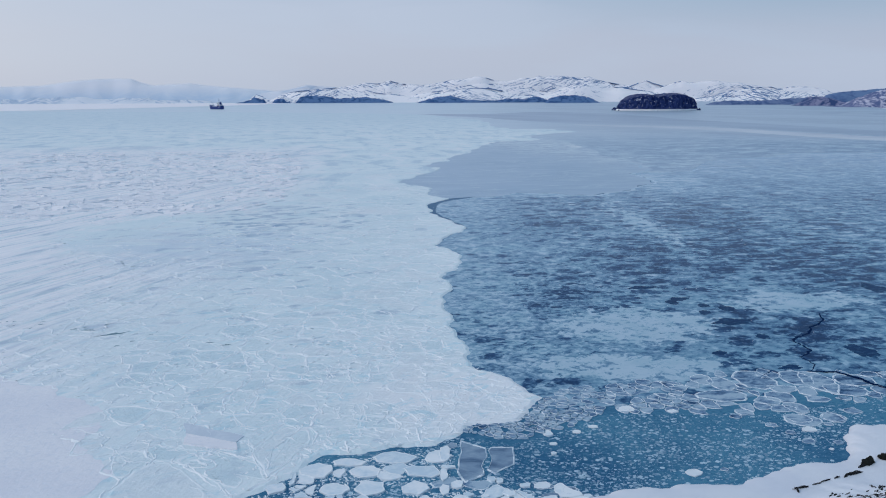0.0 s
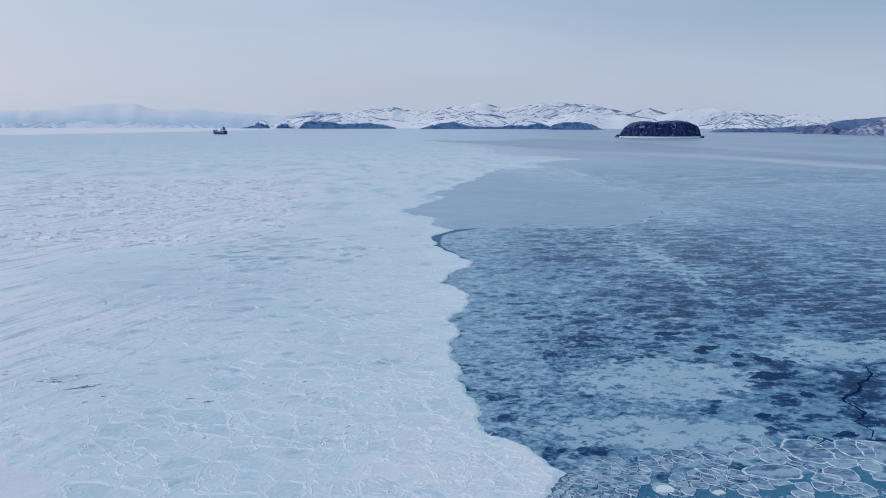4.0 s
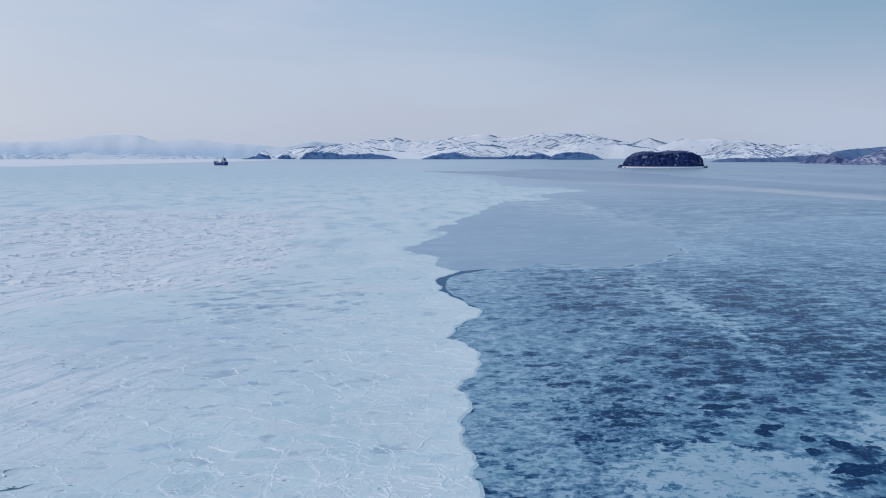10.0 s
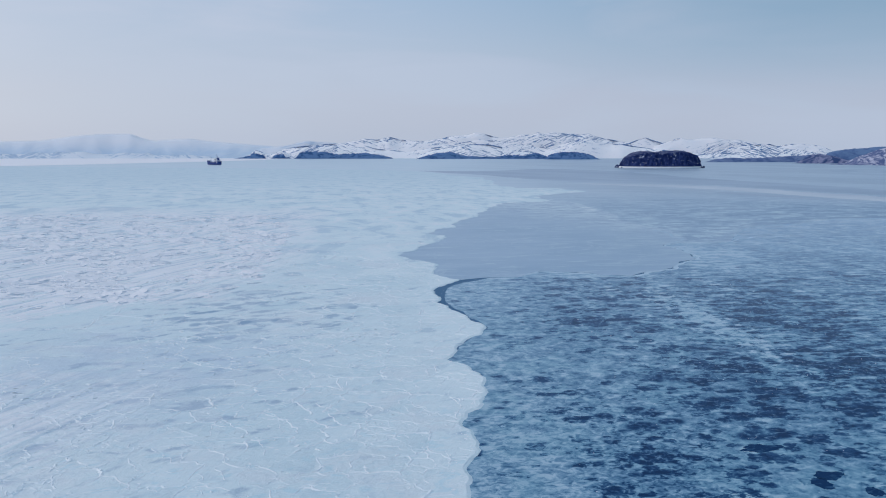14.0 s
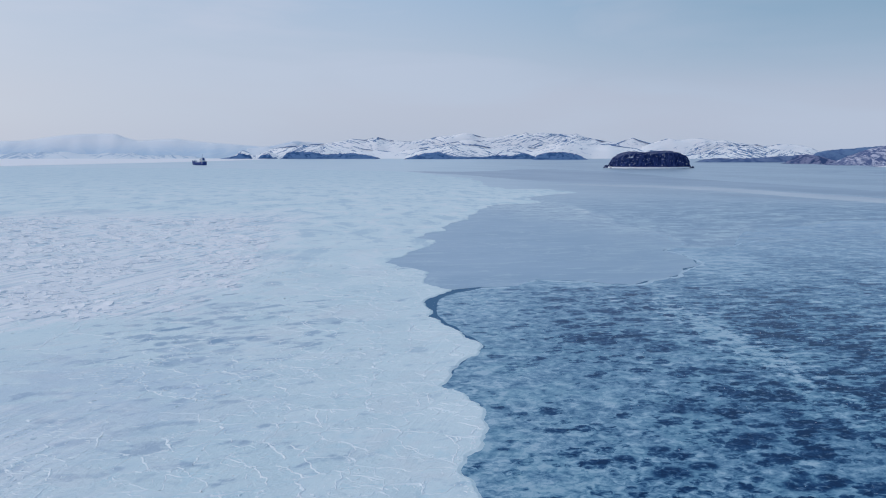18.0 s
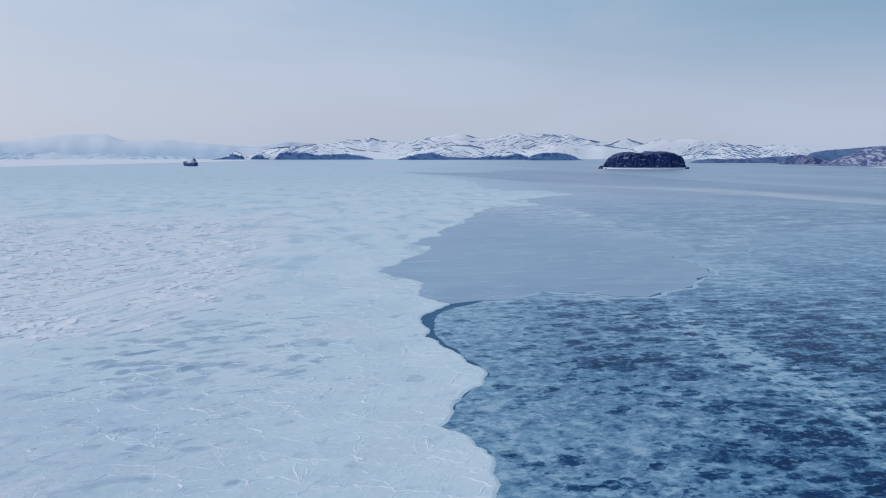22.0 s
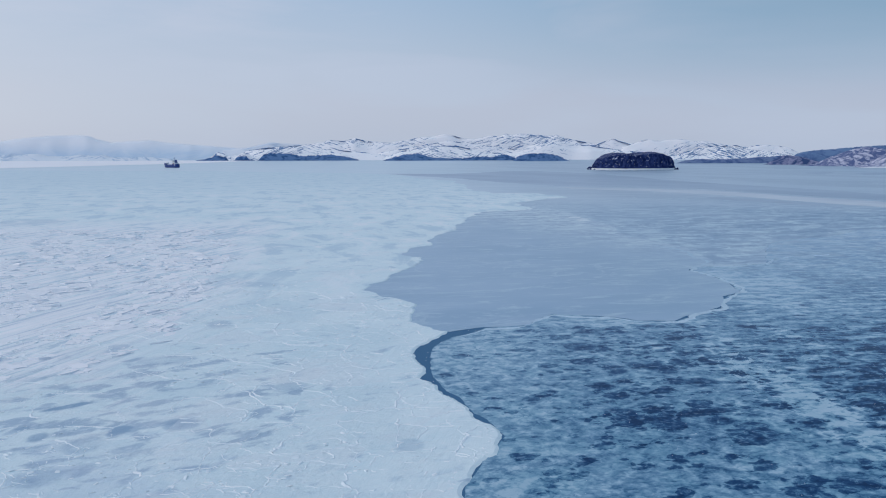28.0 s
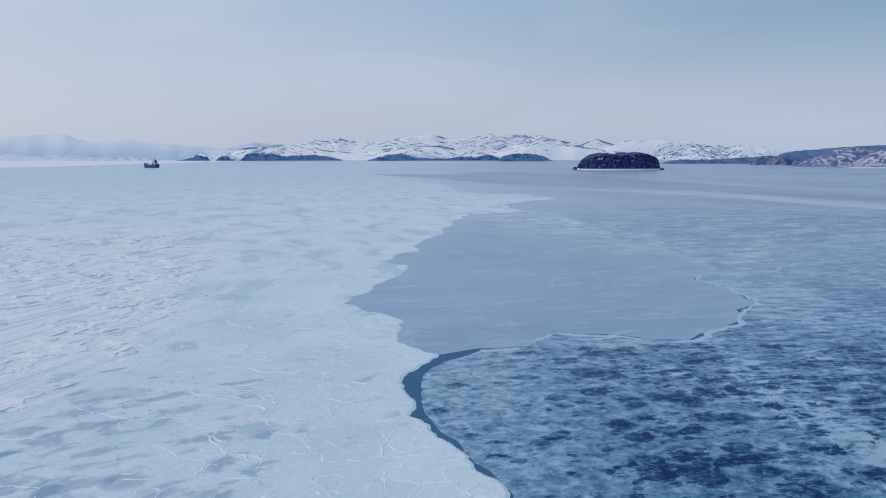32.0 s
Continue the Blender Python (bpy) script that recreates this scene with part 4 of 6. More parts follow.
def snowy_ridge(crest, north, depth, seed, belt=1.0, wrinkle=0.3, material=None):
    """One fold of the snowy hills with its crest over a given northing; a belt of scrub stands along the crest."""
    hills("snowy_hills", crest, north - depth * 0.75, depth, material or HILL, SNOW_LABEL, seed=seed, wrinkle=wrinkle, step=6, rows=20)
    if not belt:
        return
    verts, faces = [], []
    xs, hs = [c[0] for c in crest], [c[1] for c in crest]
    x, last = xs[0] + 8, None
    while x < xs[-1] - 8:
        h = float(np.interp(x, xs, hs))
        grow = noise.fractal(Vector((x * 0.013, seed * 5.1, 0)), 0.8, 2.0, 5) + 0.12
        tall = belt * min(1.0, max(0.0, grow * 2.2)) * (3.6 + 4.0 * noise.noise(Vector((x * 0.15, seed, 3))))
        if tall > 0.5 and h > 6:
            base = len(verts)
            for dy, dz in ((-4.0 - tall * 0.9, -1.5 - tall * 0.15), (-1.5, tall * 0.5), (1.0, tall * 0.6), (6.0, -4.0)):
                verts.append((x, north + dy, h + dz))
            if last is not None:
                faces.extend((last + k, base + k, base + k + 1, last + k + 1) for k in range(3))
            last = base
        else:
            last = None
        x += 6.0
    if faces:
        tagged(mesh_object("scrub_belt", verts, faces, SCRUB), BELT_LABEL, "scrub", kind="structure")


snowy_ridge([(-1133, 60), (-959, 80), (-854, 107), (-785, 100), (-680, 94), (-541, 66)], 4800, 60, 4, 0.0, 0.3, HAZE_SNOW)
snowy_ridge([(-121, 100), (-34, 114), (53, 131), (106, 135), (158, 142), (200, 152), (256, 149), (297, 138), (332, 128), (402, 121), (437, 128), (490, 142), (559, 142), (594, 156), (629, 146), (682, 156), (787, 149), (857, 142), (910, 149), (963, 128), (1069, 108), (1157, 97), (1263, 101), (1387, 94), (1492, 100)], 4770, 80, 5)
snowy_ridge([(-980, 52), (-877, 70), (-774, 79), (-671, 86), (-533, 103), (-481, 117), (-395, 110), (-326, 130), (-292, 120), (-240, 110), (-120, 100), (18, 86), (157, 60)], 4715, 80, 6, 0.8)
snowy_ridge([(1051, 79), (1138, 86), (1189, 106), (1240, 124), (1276, 110), (1346, 90), (1415, 79)], 4690, 50, 7, 1.3)
snowy_ridge([(1291, 70), (1360, 93), (1411, 110), (1456, 120), (1498, 106), (1533, 110), (1584, 117), (1671, 117), (1741, 106), (1811, 106), (1881, 93), (1986, 79), (2092, 59), (2233, 31)], 4672, 60, 8, 1.1)
snowy_ridge([(-186, 40), (-84, 58), (-16, 65), (120, 92), (222, 109), (324, 102), (495, 79), (631, 62), (769, 38)], 4640, 60, 9, 1.4)
snowy_ridge([(1619, 31), (1720, 58), (1823, 72), (1919, 82), (1977, 82), (2012, 72), (2098, 82), (2184, 82), (2253, 75), (2306, 62), (2366, 35), (2420, 8)], 4615, 70, 10, 0.9)
snowy_ridge([(-1056, 18), (-989, 35), (-854, 62), (-754, 72), (-687, 78), (-603, 72), (-520, 68), (-352, 52), (-218, 38), (-117, 25)], 4600, 90, 11, 1.0)
snowy_ridge([(486, 18), (637, 45), (687, 72), (771, 98), (821, 108), (922, 101), (1007, 85), (1108, 75), (1193, 62), (1329, 45), (1499, 32), (1670, 12)], 4560, 90, 12, 1.2)
snowy_ridge([(-132, 20), (-49, 48), (50, 65), (150, 78), (199, 81), (282, 78), (349, 65), (449, 45), (549, 32), (632, 15)], 4520, 110, 13, 1.5)
snowy_ridge([(1473, 15), (1605, 32), (1706, 25), (1772, 35), (1811, 55), (1844, 65), (1904, 65), (1972, 58), (2073, 48), (2174, 32), (2276, 15)], 4485, 90, 14, 0.9)
snowy_ridge([(-1140, 6), (-1112, 30), (-1085, 48), (-1050, 38), (-1030, 26), (-1005, 20), (-970, 32), (-940, 45), (-905, 34), (-880, 18), (-850, 10)], 4475, 40, 15, 0.6)
WOODED = [
    ([(-1200, 2), (-1150, 9), (-1115, 20), (-1090, 30), (-1060, 26), (-1036, 24), (-1024, 6)], 4420, 50),
    ([(-985, 3), (-972, 18), (-945, 27), (-918, 24), (-905, 8), (-880, 4)], 4420, 45),
    ([(-840, 6), (-817, 32), (-769, 42), (-705, 39), (-642, 36), (-610, 25), (-562, 28), (-498, 31), (-433, 33), (-369, 24), (-289, 6)], 4370, 50),
    ([(-134, 4), (-77, 20), (-31, 33), (16, 34), (47, 40), (94, 25), (140, 15), (234, 12), (296, 12), (359, 19), (406, 22), (453, 16), (499, 31), (530, 33), (578, 14), (603, 3)], 4215, 60),
    ([(537, 4), (552, 22), (581, 32), (624, 38), (683, 38), (727, 33), (770, 24), (800, 7), (812, 1)], 3920, 70),
]
for i, (profile, north, depth) in enumerate(WOODED):
    hills("wooded_headland", profile, north, depth, WOODS, "low headland dark with bare winter woods above the ice", "headland", rise=0.6, wrinkle=0.12, step=2.5, seed=20 + i, rows=16, trees=5.0)
hills("low_spit", [(1040, 3), (1065, 11), (1114, 17), (1165, 15), (1198, 15), (1265, 17), (1309, 20), (1375, 24), (1442, 28), (1509, 22), (1600, 12)], 2960, 60, SPIT_WOODS, "low dark wooded spit along the frozen shore", "headland", seed=31, wrinkle=0.12, step=5, rows=14, trees=3.0)
hills("wooded_ridge", [(1400, 6), (1425, 20), (1456, 39), (1499, 47), (1542, 50), (1585, 52), (1617, 56), (1671, 60), (1731, 64), (1850, 70), (2000, 72)], 2830, 90, BLUE_WOODS, "blue wooded ridge behind the eastern slopes", "hills", seed=35, wrinkle=0.10, step=5, rows=16, trees=2.0)
hills("eastern_headland", [(1232, 2), (1255, 15), (1274, 28), (1293, 32), (1323, 30), (1353, 26), (1384, 16), (1421, 6)], 2620, 80, HEAD_WOODS, "dark wooded headland patched with snow", "headland", seed=32, wrinkle=0.14, step=4, rows=16, trees=2.5)
hills("eastern_hill", [(1240, 2), (1270, 6), (1296, 20), (1314, 27), (1350, 40), (1386, 51), (1422, 58), (1450, 55), (1497, 47), (1550, 40), (1640, 52), (1900, 60)], 2330, 130, BROWN_HILL, "bare wooded hill with thin snow above the bay", seed=33, wrinkle=0.25, step=4, rows=24, trees=2.0)
hills("eastern_slope", [(1256, 1), (1284, 10), (1308, 20), (1340, 41), (1356, 47), (1386, 49), (1480, 52), (1700, 60)], 2090, 130, BROWN_HILL, "snowy slope with bare trees falling to the frozen shore", seed=34, wrinkle=0.28, step=4, rows=24, trees=2.0)
# the snowy beach at its foot
hills("snowy_beach", [(1215, 1.0), (1240, 2.5), (1330, 3.0), (1420, 2.5), (1520, 3), (1700, 3)], 2075, 40, SNOW, "strip of snowy beach below the eastern hills", "beach", seed=36, wrinkle=0.1, step=6, rows=8, trees=0.3)


# ---- the rock island ----
ISLAND_TOP = [(440, 1), (453, 6), (458, 11), (469, 26), (481, 33), (499, 39), (514, 42), (532, 40.5), (550, 39), (564, 40.5), (579, 42), (608, 43.5), (622, 41), (632, 35), (644, 33), (652, 27), (658, 18), (666, 2)]


def rock_island():
    n, rings = 300, 26
    verts, faces = [], []
    cx, cy, ax, ay = 557.0, 1990.0, 101.0, 56.0
    xs, hs = [p[0] for p in ISLAND_TOP], [p[1] for p in ISLAND_TOP]
    for r in range(rings + 1):
        f = r / rings
        for i in range(n):
            a = 2 * math.pi * i / n
            ca, sa = math.cos(a), math.sin(a)
            lobes = 1 + 0.05 * noise.fractal(Vector((ca * 1.5, sa * 1.5, 4.0)), 1.0, 2.0, 4)
            rib = 0.045 * noise.noise(Vector((ca * 5, sa * 5, f * 1.5))) + 0.035 * noise.noise(Vector((ca * 13, sa * 13, f * 3))) + 0.02 * noise.noise(Vector((ca * 30, sa * 30, f * 6)))
            if f < 0.6:
                k = f / 0.6
                step = 0.04 * noise.noise(Vector((ca * 7, sa * 7, math.floor(k * 4) * 2.7)))
                rad = 1 - 0.12 * k ** 1.4 + (rib + step) * (1 - 0.4 * k)
                lift = 46 * k ** 0.8
            else:
                k = (f - 0.6) / 0.4
                rad = (0.88 + rib * 0.6) * (1 - k) + 0.001
                lift = 46
            px, py = cx + ax * rad * lobes * ca, cy + ay * rad * lobes * sa
            top = float(np.interp(px, xs, hs)) * (1 - 0.10 * max(0.0, -sa) * rad) + 1.5 * noise.fractal(Vector((px * 0.05, py * 0.05, 2)), 1.0, 2.0, 4)
            verts.append((px, py, (min(lift, max(top, 1.5))) - (1.5 if r == 0 else 0)))
    for r in range(rings):
        for i in range(n):
            j = (i + 1) % n
            faces.append((r * n + i, r * n + j, (r + 1) * n + j, (r + 1) * n + i))
    faces.append(tuple(rings * n + i for i in range(n)))
    return mesh_object("rock_island", verts, faces, ROCK)


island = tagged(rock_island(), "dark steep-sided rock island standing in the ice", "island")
for cx, cy, s, h in ((453, 2006, 8, 8.0), (460, 1975, 6, 4.4), (657, 1972, 6, 4.0), (663, 1970, 3, 5.0)):
    bm = bmesh.new()
    bmesh.ops.create_icosphere(bm, subdivisions=3, radius=1)
    for v in bm.verts:
        v.co *= 1 + 0.3 * noise.fractal(v.co * 1.7 + Vector((cx, 0, 0)), 1.0, 2.0, 4)
        v.co = Vector((cx + v.co.x * s, cy + v.co.y * s * 0.8, max(v.co.z, -0.2) * h))
    part("sea_stack", bm, ROCK, island)


def round_island(name, grow, low, high, material, label, category):
    """A ragged level sheet reaching a few metres out from the island's shore."""
    line = []
    for i in range(160):
        a = 2 * math.pi * i / 160
        k = 1 + 0.025 * noise.fractal(Vector((math.cos(a) * 5, math.sin(a) * 5, 3)), 1.0, 2.0, 4)
        line.append((557 + (101 + grow) * k * math.cos(a), 1990 + (56 + grow * 1.8) * k * math.sin(a)))
    return tagged(slab(name, line, low, high, material), label, category, kind="structure")


round_island("ice_foot", 4, 0.0, 3.6, FOOT_SNOW, "white snowy ice foot round the rock island", "ice foot")
round_island("open_water", 7, 0.0, 0.06, DARK_WATER, "narrow ring of dark open water below the ice foot", "open water")


# ---- the ship ----
HULL = make_plain("dark_hull_paint", (0.025, 0.055, 0.21), 0.5, vary=0.2)
DECK_GREY = make_plain("grey_blue_superstructure_paint", (0.48, 0.54, 0.66), 0.5)
HOUSE_WHITE = make_plain("weathered_white_paint", (0.74, 0.76, 0.80), 0.5)
RUST = make_plain("rusty_red_paint", (0.16, 0.055, 0.05), 0.6)
GLASS = make_plain("dark_window_glass", (0.015, 0.02, 0.03), 0.1)


def box(bm, x0, x1, y0, y1, z0, z1, taper=0.0):
    vs = [bm.verts.new((x, y, z)) for z, k in ((z0, 0), (z1, taper)) for x, y in ((x0 + k, y0 + k), (x1 - k, y0 + k), (x1 - k, y1 - k), (x0 + k, y1 - k))]
    for f in ((3, 2, 1, 0), (4, 5, 6, 7), (0, 1, 5, 4), (1, 2, 6, 5), (2, 3, 7, 6), (3, 0, 4, 7)):
        bm.faces.new([vs[i] for i in f])


def boxes_part(name, dims, material, parent, label="", bevel=0.15):
    bm = bmesh.new()
    for d in dims:
        box(bm, *d)
    if bevel:
        bmesh.ops.bevel(bm, geom=bm.edges[:], offset=bevel, segments=1, affect="EDGES")
    return part(name, bm, material, parent, label)


def rod(name, a, b, r, material, parent, r2=None, sides=8):
    a, b = Vector(a), Vector(b)
    bm = bmesh.new()
    bmesh.ops.create_cone(bm, cap_ends=True, segments=sides, radius1=r, radius2=r if r2 is None else r2, depth=(b - a).length)
    turn = (b - a).to_track_quat("Z", "Y").to_matrix().to_4x4()
    bmesh.ops.transform(bm, matrix=Matrix.Translation((a + b) / 2) @ turn, verts=bm.verts)
    return part(name, bm, material, parent)


def ship():
    root = new("cargo_ship")
    # hull: sections along the keel, bow towards -x
    stations = [(-31, 0.3, 12.5), (-27, 3.2, 11.8), (-21, 5.4, 10.6), (-18, 5.9, 8.0), (-12, 6.4, 7.8), (0, 6.6, 7.4), (14, 6.6, 7.4), (16, 6.5, 9.4), (22, 6.3, 9.6), (29, 5.2, 10.0), (31, 4.6, 10.2)]
    verts, faces = [], []
    for x, half, sheer in stations:
        rake = -1.5 if x < -25 else 0
        for y, z in ((-half * 0.75, -0.4), (-half, 2.2), (-half, sheer), (half, sheer), (half, 2.2), (half * 0.75, -0.4)):
            verts.append((x + (rake * z / 8 if rake else 0), y, z))
    for s in range(len(stations) - 1):
        for k in range(5):
            a = s * 6 + k
            faces.append((a, a + 6, a + 7, a + 1))
    faces.append(tuple(range(6)))
    faces.append(tuple(reversed(range((len(stations) - 1) * 6, len(stations) * 6))))
    mesh_object("hull", verts, faces, HULL, root, "dark blue hull")
    boxes_part("bulwark", [(-25, -18, -3.6, 3.6, 10.0, 12.6, 0.3)], DECK_GREY, root, "raised grey forecastle")
    boxes_part("hatch", [(-12, -2, -4.5, 4.5, 7.0, 9.6, 0.2), (-1, 8, -4.5, 4.5, 7.0, 9.6, 0.2)], DECK_GREY, root)
    house = boxes_part("superstructure", [(11, 26, -6.0, 6.0, 5.0, 10.0, 0.1), (12, 25, -5.6, 5.6, 10.0, 13.0, 0.1), (13, 23, -5.2, 5.2, 13.0, 16.0, 0.15)], HOUSE_WHITE, root, "white deckhouse aft")
    boxes_part("bridge_wing", [(13, 16, -7.2, 7.2, 15.9, 16.6, 0.0)], HOUSE_WHITE, root)
    boxes_part("wheelhouse", [(13, 20, -5.0, 5.0, 16.5, 19.2, 0.3)], HOUSE_WHITE, root)
    for k in range(6):
        boxes_part("window", [(12.95, 13.35, -4.4 + k * 1.5, -3.3 + k * 1.5, 17.4, 18.6)], GLASS, house, bevel=0)
    for level in (7.2, 11.2, 14.2):
        for k in range(5):
            boxes_part("window", [(13.4 + k * 2.1, 14.3 + k * 2.1, -6.06 if level < 9 else -5.68 if level < 12 else -5.25, -5.0, level, level + 0.9)], GLASS, house, bevel=0)
    boxes_part("funnel", [(21, 25, -2.2, 2.2, 13.0, 20.5, 0.5)], HULL, root, "dark blue funnel")
    rod("mast", (17, 0, 19), (17, 0, 29), 0.45, HULL, root, 0.2)
    rod("yard", (17, -3, 25), (17, 3, 25), 0.2, HULL, root)
    rod("foremast", (-14, 0, 7), (-14, 0, 17), 0.4, DECK_GREY, root, 0.2)
    rod("derrick", (-14, 0, 8), (-3, 1.5, 13), 0.3, DECK_GREY, root, 0.2)
    rod("derrick", (9, 0, 7), (0, -1.5, 12.5), 0.3, DECK_GREY, root, 0.2)
    for y in (-5.4, 5.4):
        boxes_part("lifeboat", [(18, 24, y - 0.9, y + 0.9, 10.3, 12.0, 0.3)], RUST, root, "orange-red lifeboat", bevel=0.3)
    tagged(root, "dark-hulled cargo ship with white deckhouse aft, beset in ice", "ship")
    root.matrix_world = pose(-717, 2426, 0, 0, 0, -42) @ Matrix.Diagonal((1.12, 1.25, 1.12, 1))
    return root


ship()


# ---- the near shore ----
SHORE_LINE = [(-1900, -260), (-420, -44), (-60, 22), (-20, 55), (4, 66), (16.3, 69.5), (21.2, 70.8), (24.4, 71.6), (30.1, 71.3), (33.4, 73), (37.8, 75.4), (42.4, 76), (45.3, 77.9), (47.3, 82.9), (49.7, 85.7), (56, 85.3), (75, 82), (120, 86), (220, 70), (400, 40), (1500, -60)]


def shore_height(x, y, d):
    """Height above the sea at a place d metres behind the shore line."""
    bank = 1.3 * (1 - math.exp(-max(d, 0) / 0.9))
    slope = max(0.0, d - 7.0 + 2.5 * noise.noise(Vector((x * 0.08, y * 0.08, 0)))) * 0.42
    bumps = 0.5 * noise.fractal(Vector((x * 0.25, y * 0.25, 3)), 1.0, 2.0, 5) * min(1, max(0, d - 5) / 5)
    return min(bank + slope + bumps, 18 + bumps)


def shore():
    line = rough_line(SHORE_LINE, 0.12, 4, random.Random(5), closed=False)
    rows = [0, 0.15, 0.5, 1, 1.8, 3, 4.5, 6, 7.5, 9, 10.5, 12, 14, 16, 18, 21, 25, 30, 38, 50, 70, 120, 240, 600]
    verts, faces = [], []
    for d in rows:
        for p in line:
            q = Vector((p.x + d * 0.35, p.y - d * 0.94))
            verts.append((q.x, q.y, -0.3 if d == 0 else shore_height(q.x, q.y, d)))
    w = len(line)
    for r in range(len(rows) - 1):
        for c in range(w - 1):
            a = r * w + c
            faces.append((a + w, a + w + 1, a + 1, a))
    ob = mesh_object("shore", verts, faces, SHORE, smooth=True)
    return tagged(ob, "snowy shore bank rising to a rocky snow-streaked slope", "shore", kind="structure")


shore()


# ---- floes frozen into the white ice ----
def plate_mesh(name, outline, low, high, rim, material, parent=None, tilt=0.0, rng=random, rim_material=None):
    """A floe about its own centre: a thick plate with a raised, rounded rim. Returns the object at its place."""
    n = len(outline)
    c = sum(outline, Vector((0, 0))) / n
    tx, ty = rng.uniform(-tilt, tilt), rng.uniform(-tilt, tilt)
    verts = []
    for scale, z in ((1.0, low), (1.0, high - rim * 0.4), (0.94, high + rim), (0.90, high + rim * 0.2), (0.84, high)):
        for p in outline:
            d = (p - c) * scale
            verts.append((d.x, d.y, z + d.x * tx + d.y * ty if z > low else z))
    faces = []
    for r in range(4):
        for i in range(n):
            j = (i + 1) % n
            faces.append((r * n + i, r * n + j, (r + 1) * n + j, (r + 1) * n + i))
    faces.append(tuple(4 * n + i for i in range(n)))
    ob = mesh_object(name, verts, faces, material, parent)
    if rim_material:
        ob.data.materials.append(rim_material)
        ob.data.polygons.foreach_set("material_index", [1 if n <= k < 3 * n else 0 for k in range(len(faces))])
    ob.location = (c.x, c.y, 0)
    return ob


def scatter(poly, spacing, rng, jitter=0.42):
    """Plan points over an area, about spacing apart; spacing may vary from place to place."""
    x0, x1 = min(p[0] for p in poly), max(p[0] for p in poly)
    y0, y1 = min(p[1] for p in poly), max(p[1] for p in poly)
    out = []
    y = y0
    while y < y1:
        x = x0
        step = spacing
        while x < x1:
            p = (x + rng.uniform(-jitter, jitter) * step, y + rng.uniform(-jitter, jitter) * step)
            if inside(p, poly):
                out.append(p)
            x += step
        y += spacing
    return out


def margin(p):
    """East of the white ice's margin at a northing."""
    return float(np.interp(p, [e[1] for e in EDGE[9:]], [e[0] for e in EDGE[9:]]))


def warp(p):
    """Bends the net of seams, so that floes get rounded, uneven sides."""
    q = Vector((p.x * 0.10, p.y * 0.10, 1.7))
    one, two = noise.noise_vector(q), noise.noise_vector(q * 3.3)
    return Vector((p.x + 1.9 * one.x + 0.45 * two.x, p.y + 1.9 * one.y + 0.45 * two.y))


rng = random.Random(23)
white_area = [tuple(p) for p in near_edge] + [(-130, 600), (-130, 66)]
sites = []
for y0, y1, gap in ((74, 112, 3.6), (112, 175, 5.4), (175, 250, 7.6), (250, 345, 10.5)):
    area = [(-88, y0), (16, y0), (16, y1), (-88, y1)]
    sites += [p for p in scatter(area, gap, rng, 0.48) if inside(p, white_area)]
# drop some sites, so that floes differ in size
sites = [p for p in sites if noise.noise(Vector((p[0] * 0.09, p[1] * 0.07, 4))) > -0.33 or rng.random() < 0.35]
floe_cells = cells(sites, 11)
snow_patch_outline = [(-95, 116), (-72, 106), (-64, 103), (-55, 100), (-45.5, 92.5), (-43, 82), (-34.5, 75), (-36, 50), (-95, 45)]
count = 0
rest_verts, rest_faces = [], []
ridge_edges = {}
for site, cell in zip(sites, floe_cells):
    if len(cell) < 3 or inside(site, snow_patch_outline):
        continue
    for i in range(len(cell)):
        a, b = cell[i], cell[(i + 1) % len(cell)]
        key = (round((a.x + b.x) * 2), round((a.y + b.y) * 2))
        ridge_edges[key] = (a, b)
    size = math.sqrt(max(1.0, (cell[0] - cell[len(cell) // 2]).length))
    outline = [warp(q) for q in rough_line(shrink(cell, 0.16, rng, 0.03, 0.14), 0.09, 2, rng)]
    if not all(inside(p, white_area) for p in outline):
        outline = [p if inside(p, white_area) else Vector(site).lerp(p, 0.55) for p in outline]
        if not all(inside(p, white_area) for p in outline):
            continue
    if rng.random() < 0.25:
        continue
    high = 0.226 + rng.random() ** 3 * 0.035
    if count < 290 and site[0] > -50:
        plate_mesh("floe", outline, 0.12, high, 0.03 if site[1] < 135 else 0.0, PLATE, white, 0.0015, rng, PLATE_RIM if site[1] < 135 else None)
        count += 1
    else:
        n, base = len(outline), len(rest_verts)
        rest_verts += [(p.x, p.y, 0.12) for p in outline] + [(p.x, p.y, high) for p in outline]
        rest_faces += [(base + i, base + (i + 1) % n, base + n + (i + 1) % n, base + n + i) for i in range(n)]
        rest_faces.append(tuple(base + n + i for i in range(n)))
tagged(mesh_object("floe_field", rest_verts, rest_faces, PLATE, white), kind="stuff")

# snow-capped rubble along the seams
verts, faces = [], []


def shard(x, y, z, size, high, turn, lean, rng):
    base = len(verts)
    ca, sa = math.cos(turn), math.sin(turn)
    for u, v, w in ((-1, -0.4, 0), (1, -0.4, 0), (1, 0.4, 0), (-1, 0.4, 0), (-0.7, -0.1 + lean, 1), (0.6, -0.2 + lean, 1), (0.75, 0.25 + lean, 0.8), (-0.6, 0.2 + lean, 0.75)):
        px, py = u * size * rng.uniform(0.7, 1.15), v * size * rng.uniform(0.7, 1.2)
        verts.append((x + px * ca - py * sa, y + px * sa + py * ca, z - 0.05 + w * high * rng.uniform(0.6, 1.2)))
    for f in ((0, 1, 5, 4), (1, 2, 6, 5), (2, 3, 7, 6), (3, 0, 4, 7), (4, 5, 6, 7)):
        faces.append(tuple(base + k for k in f))


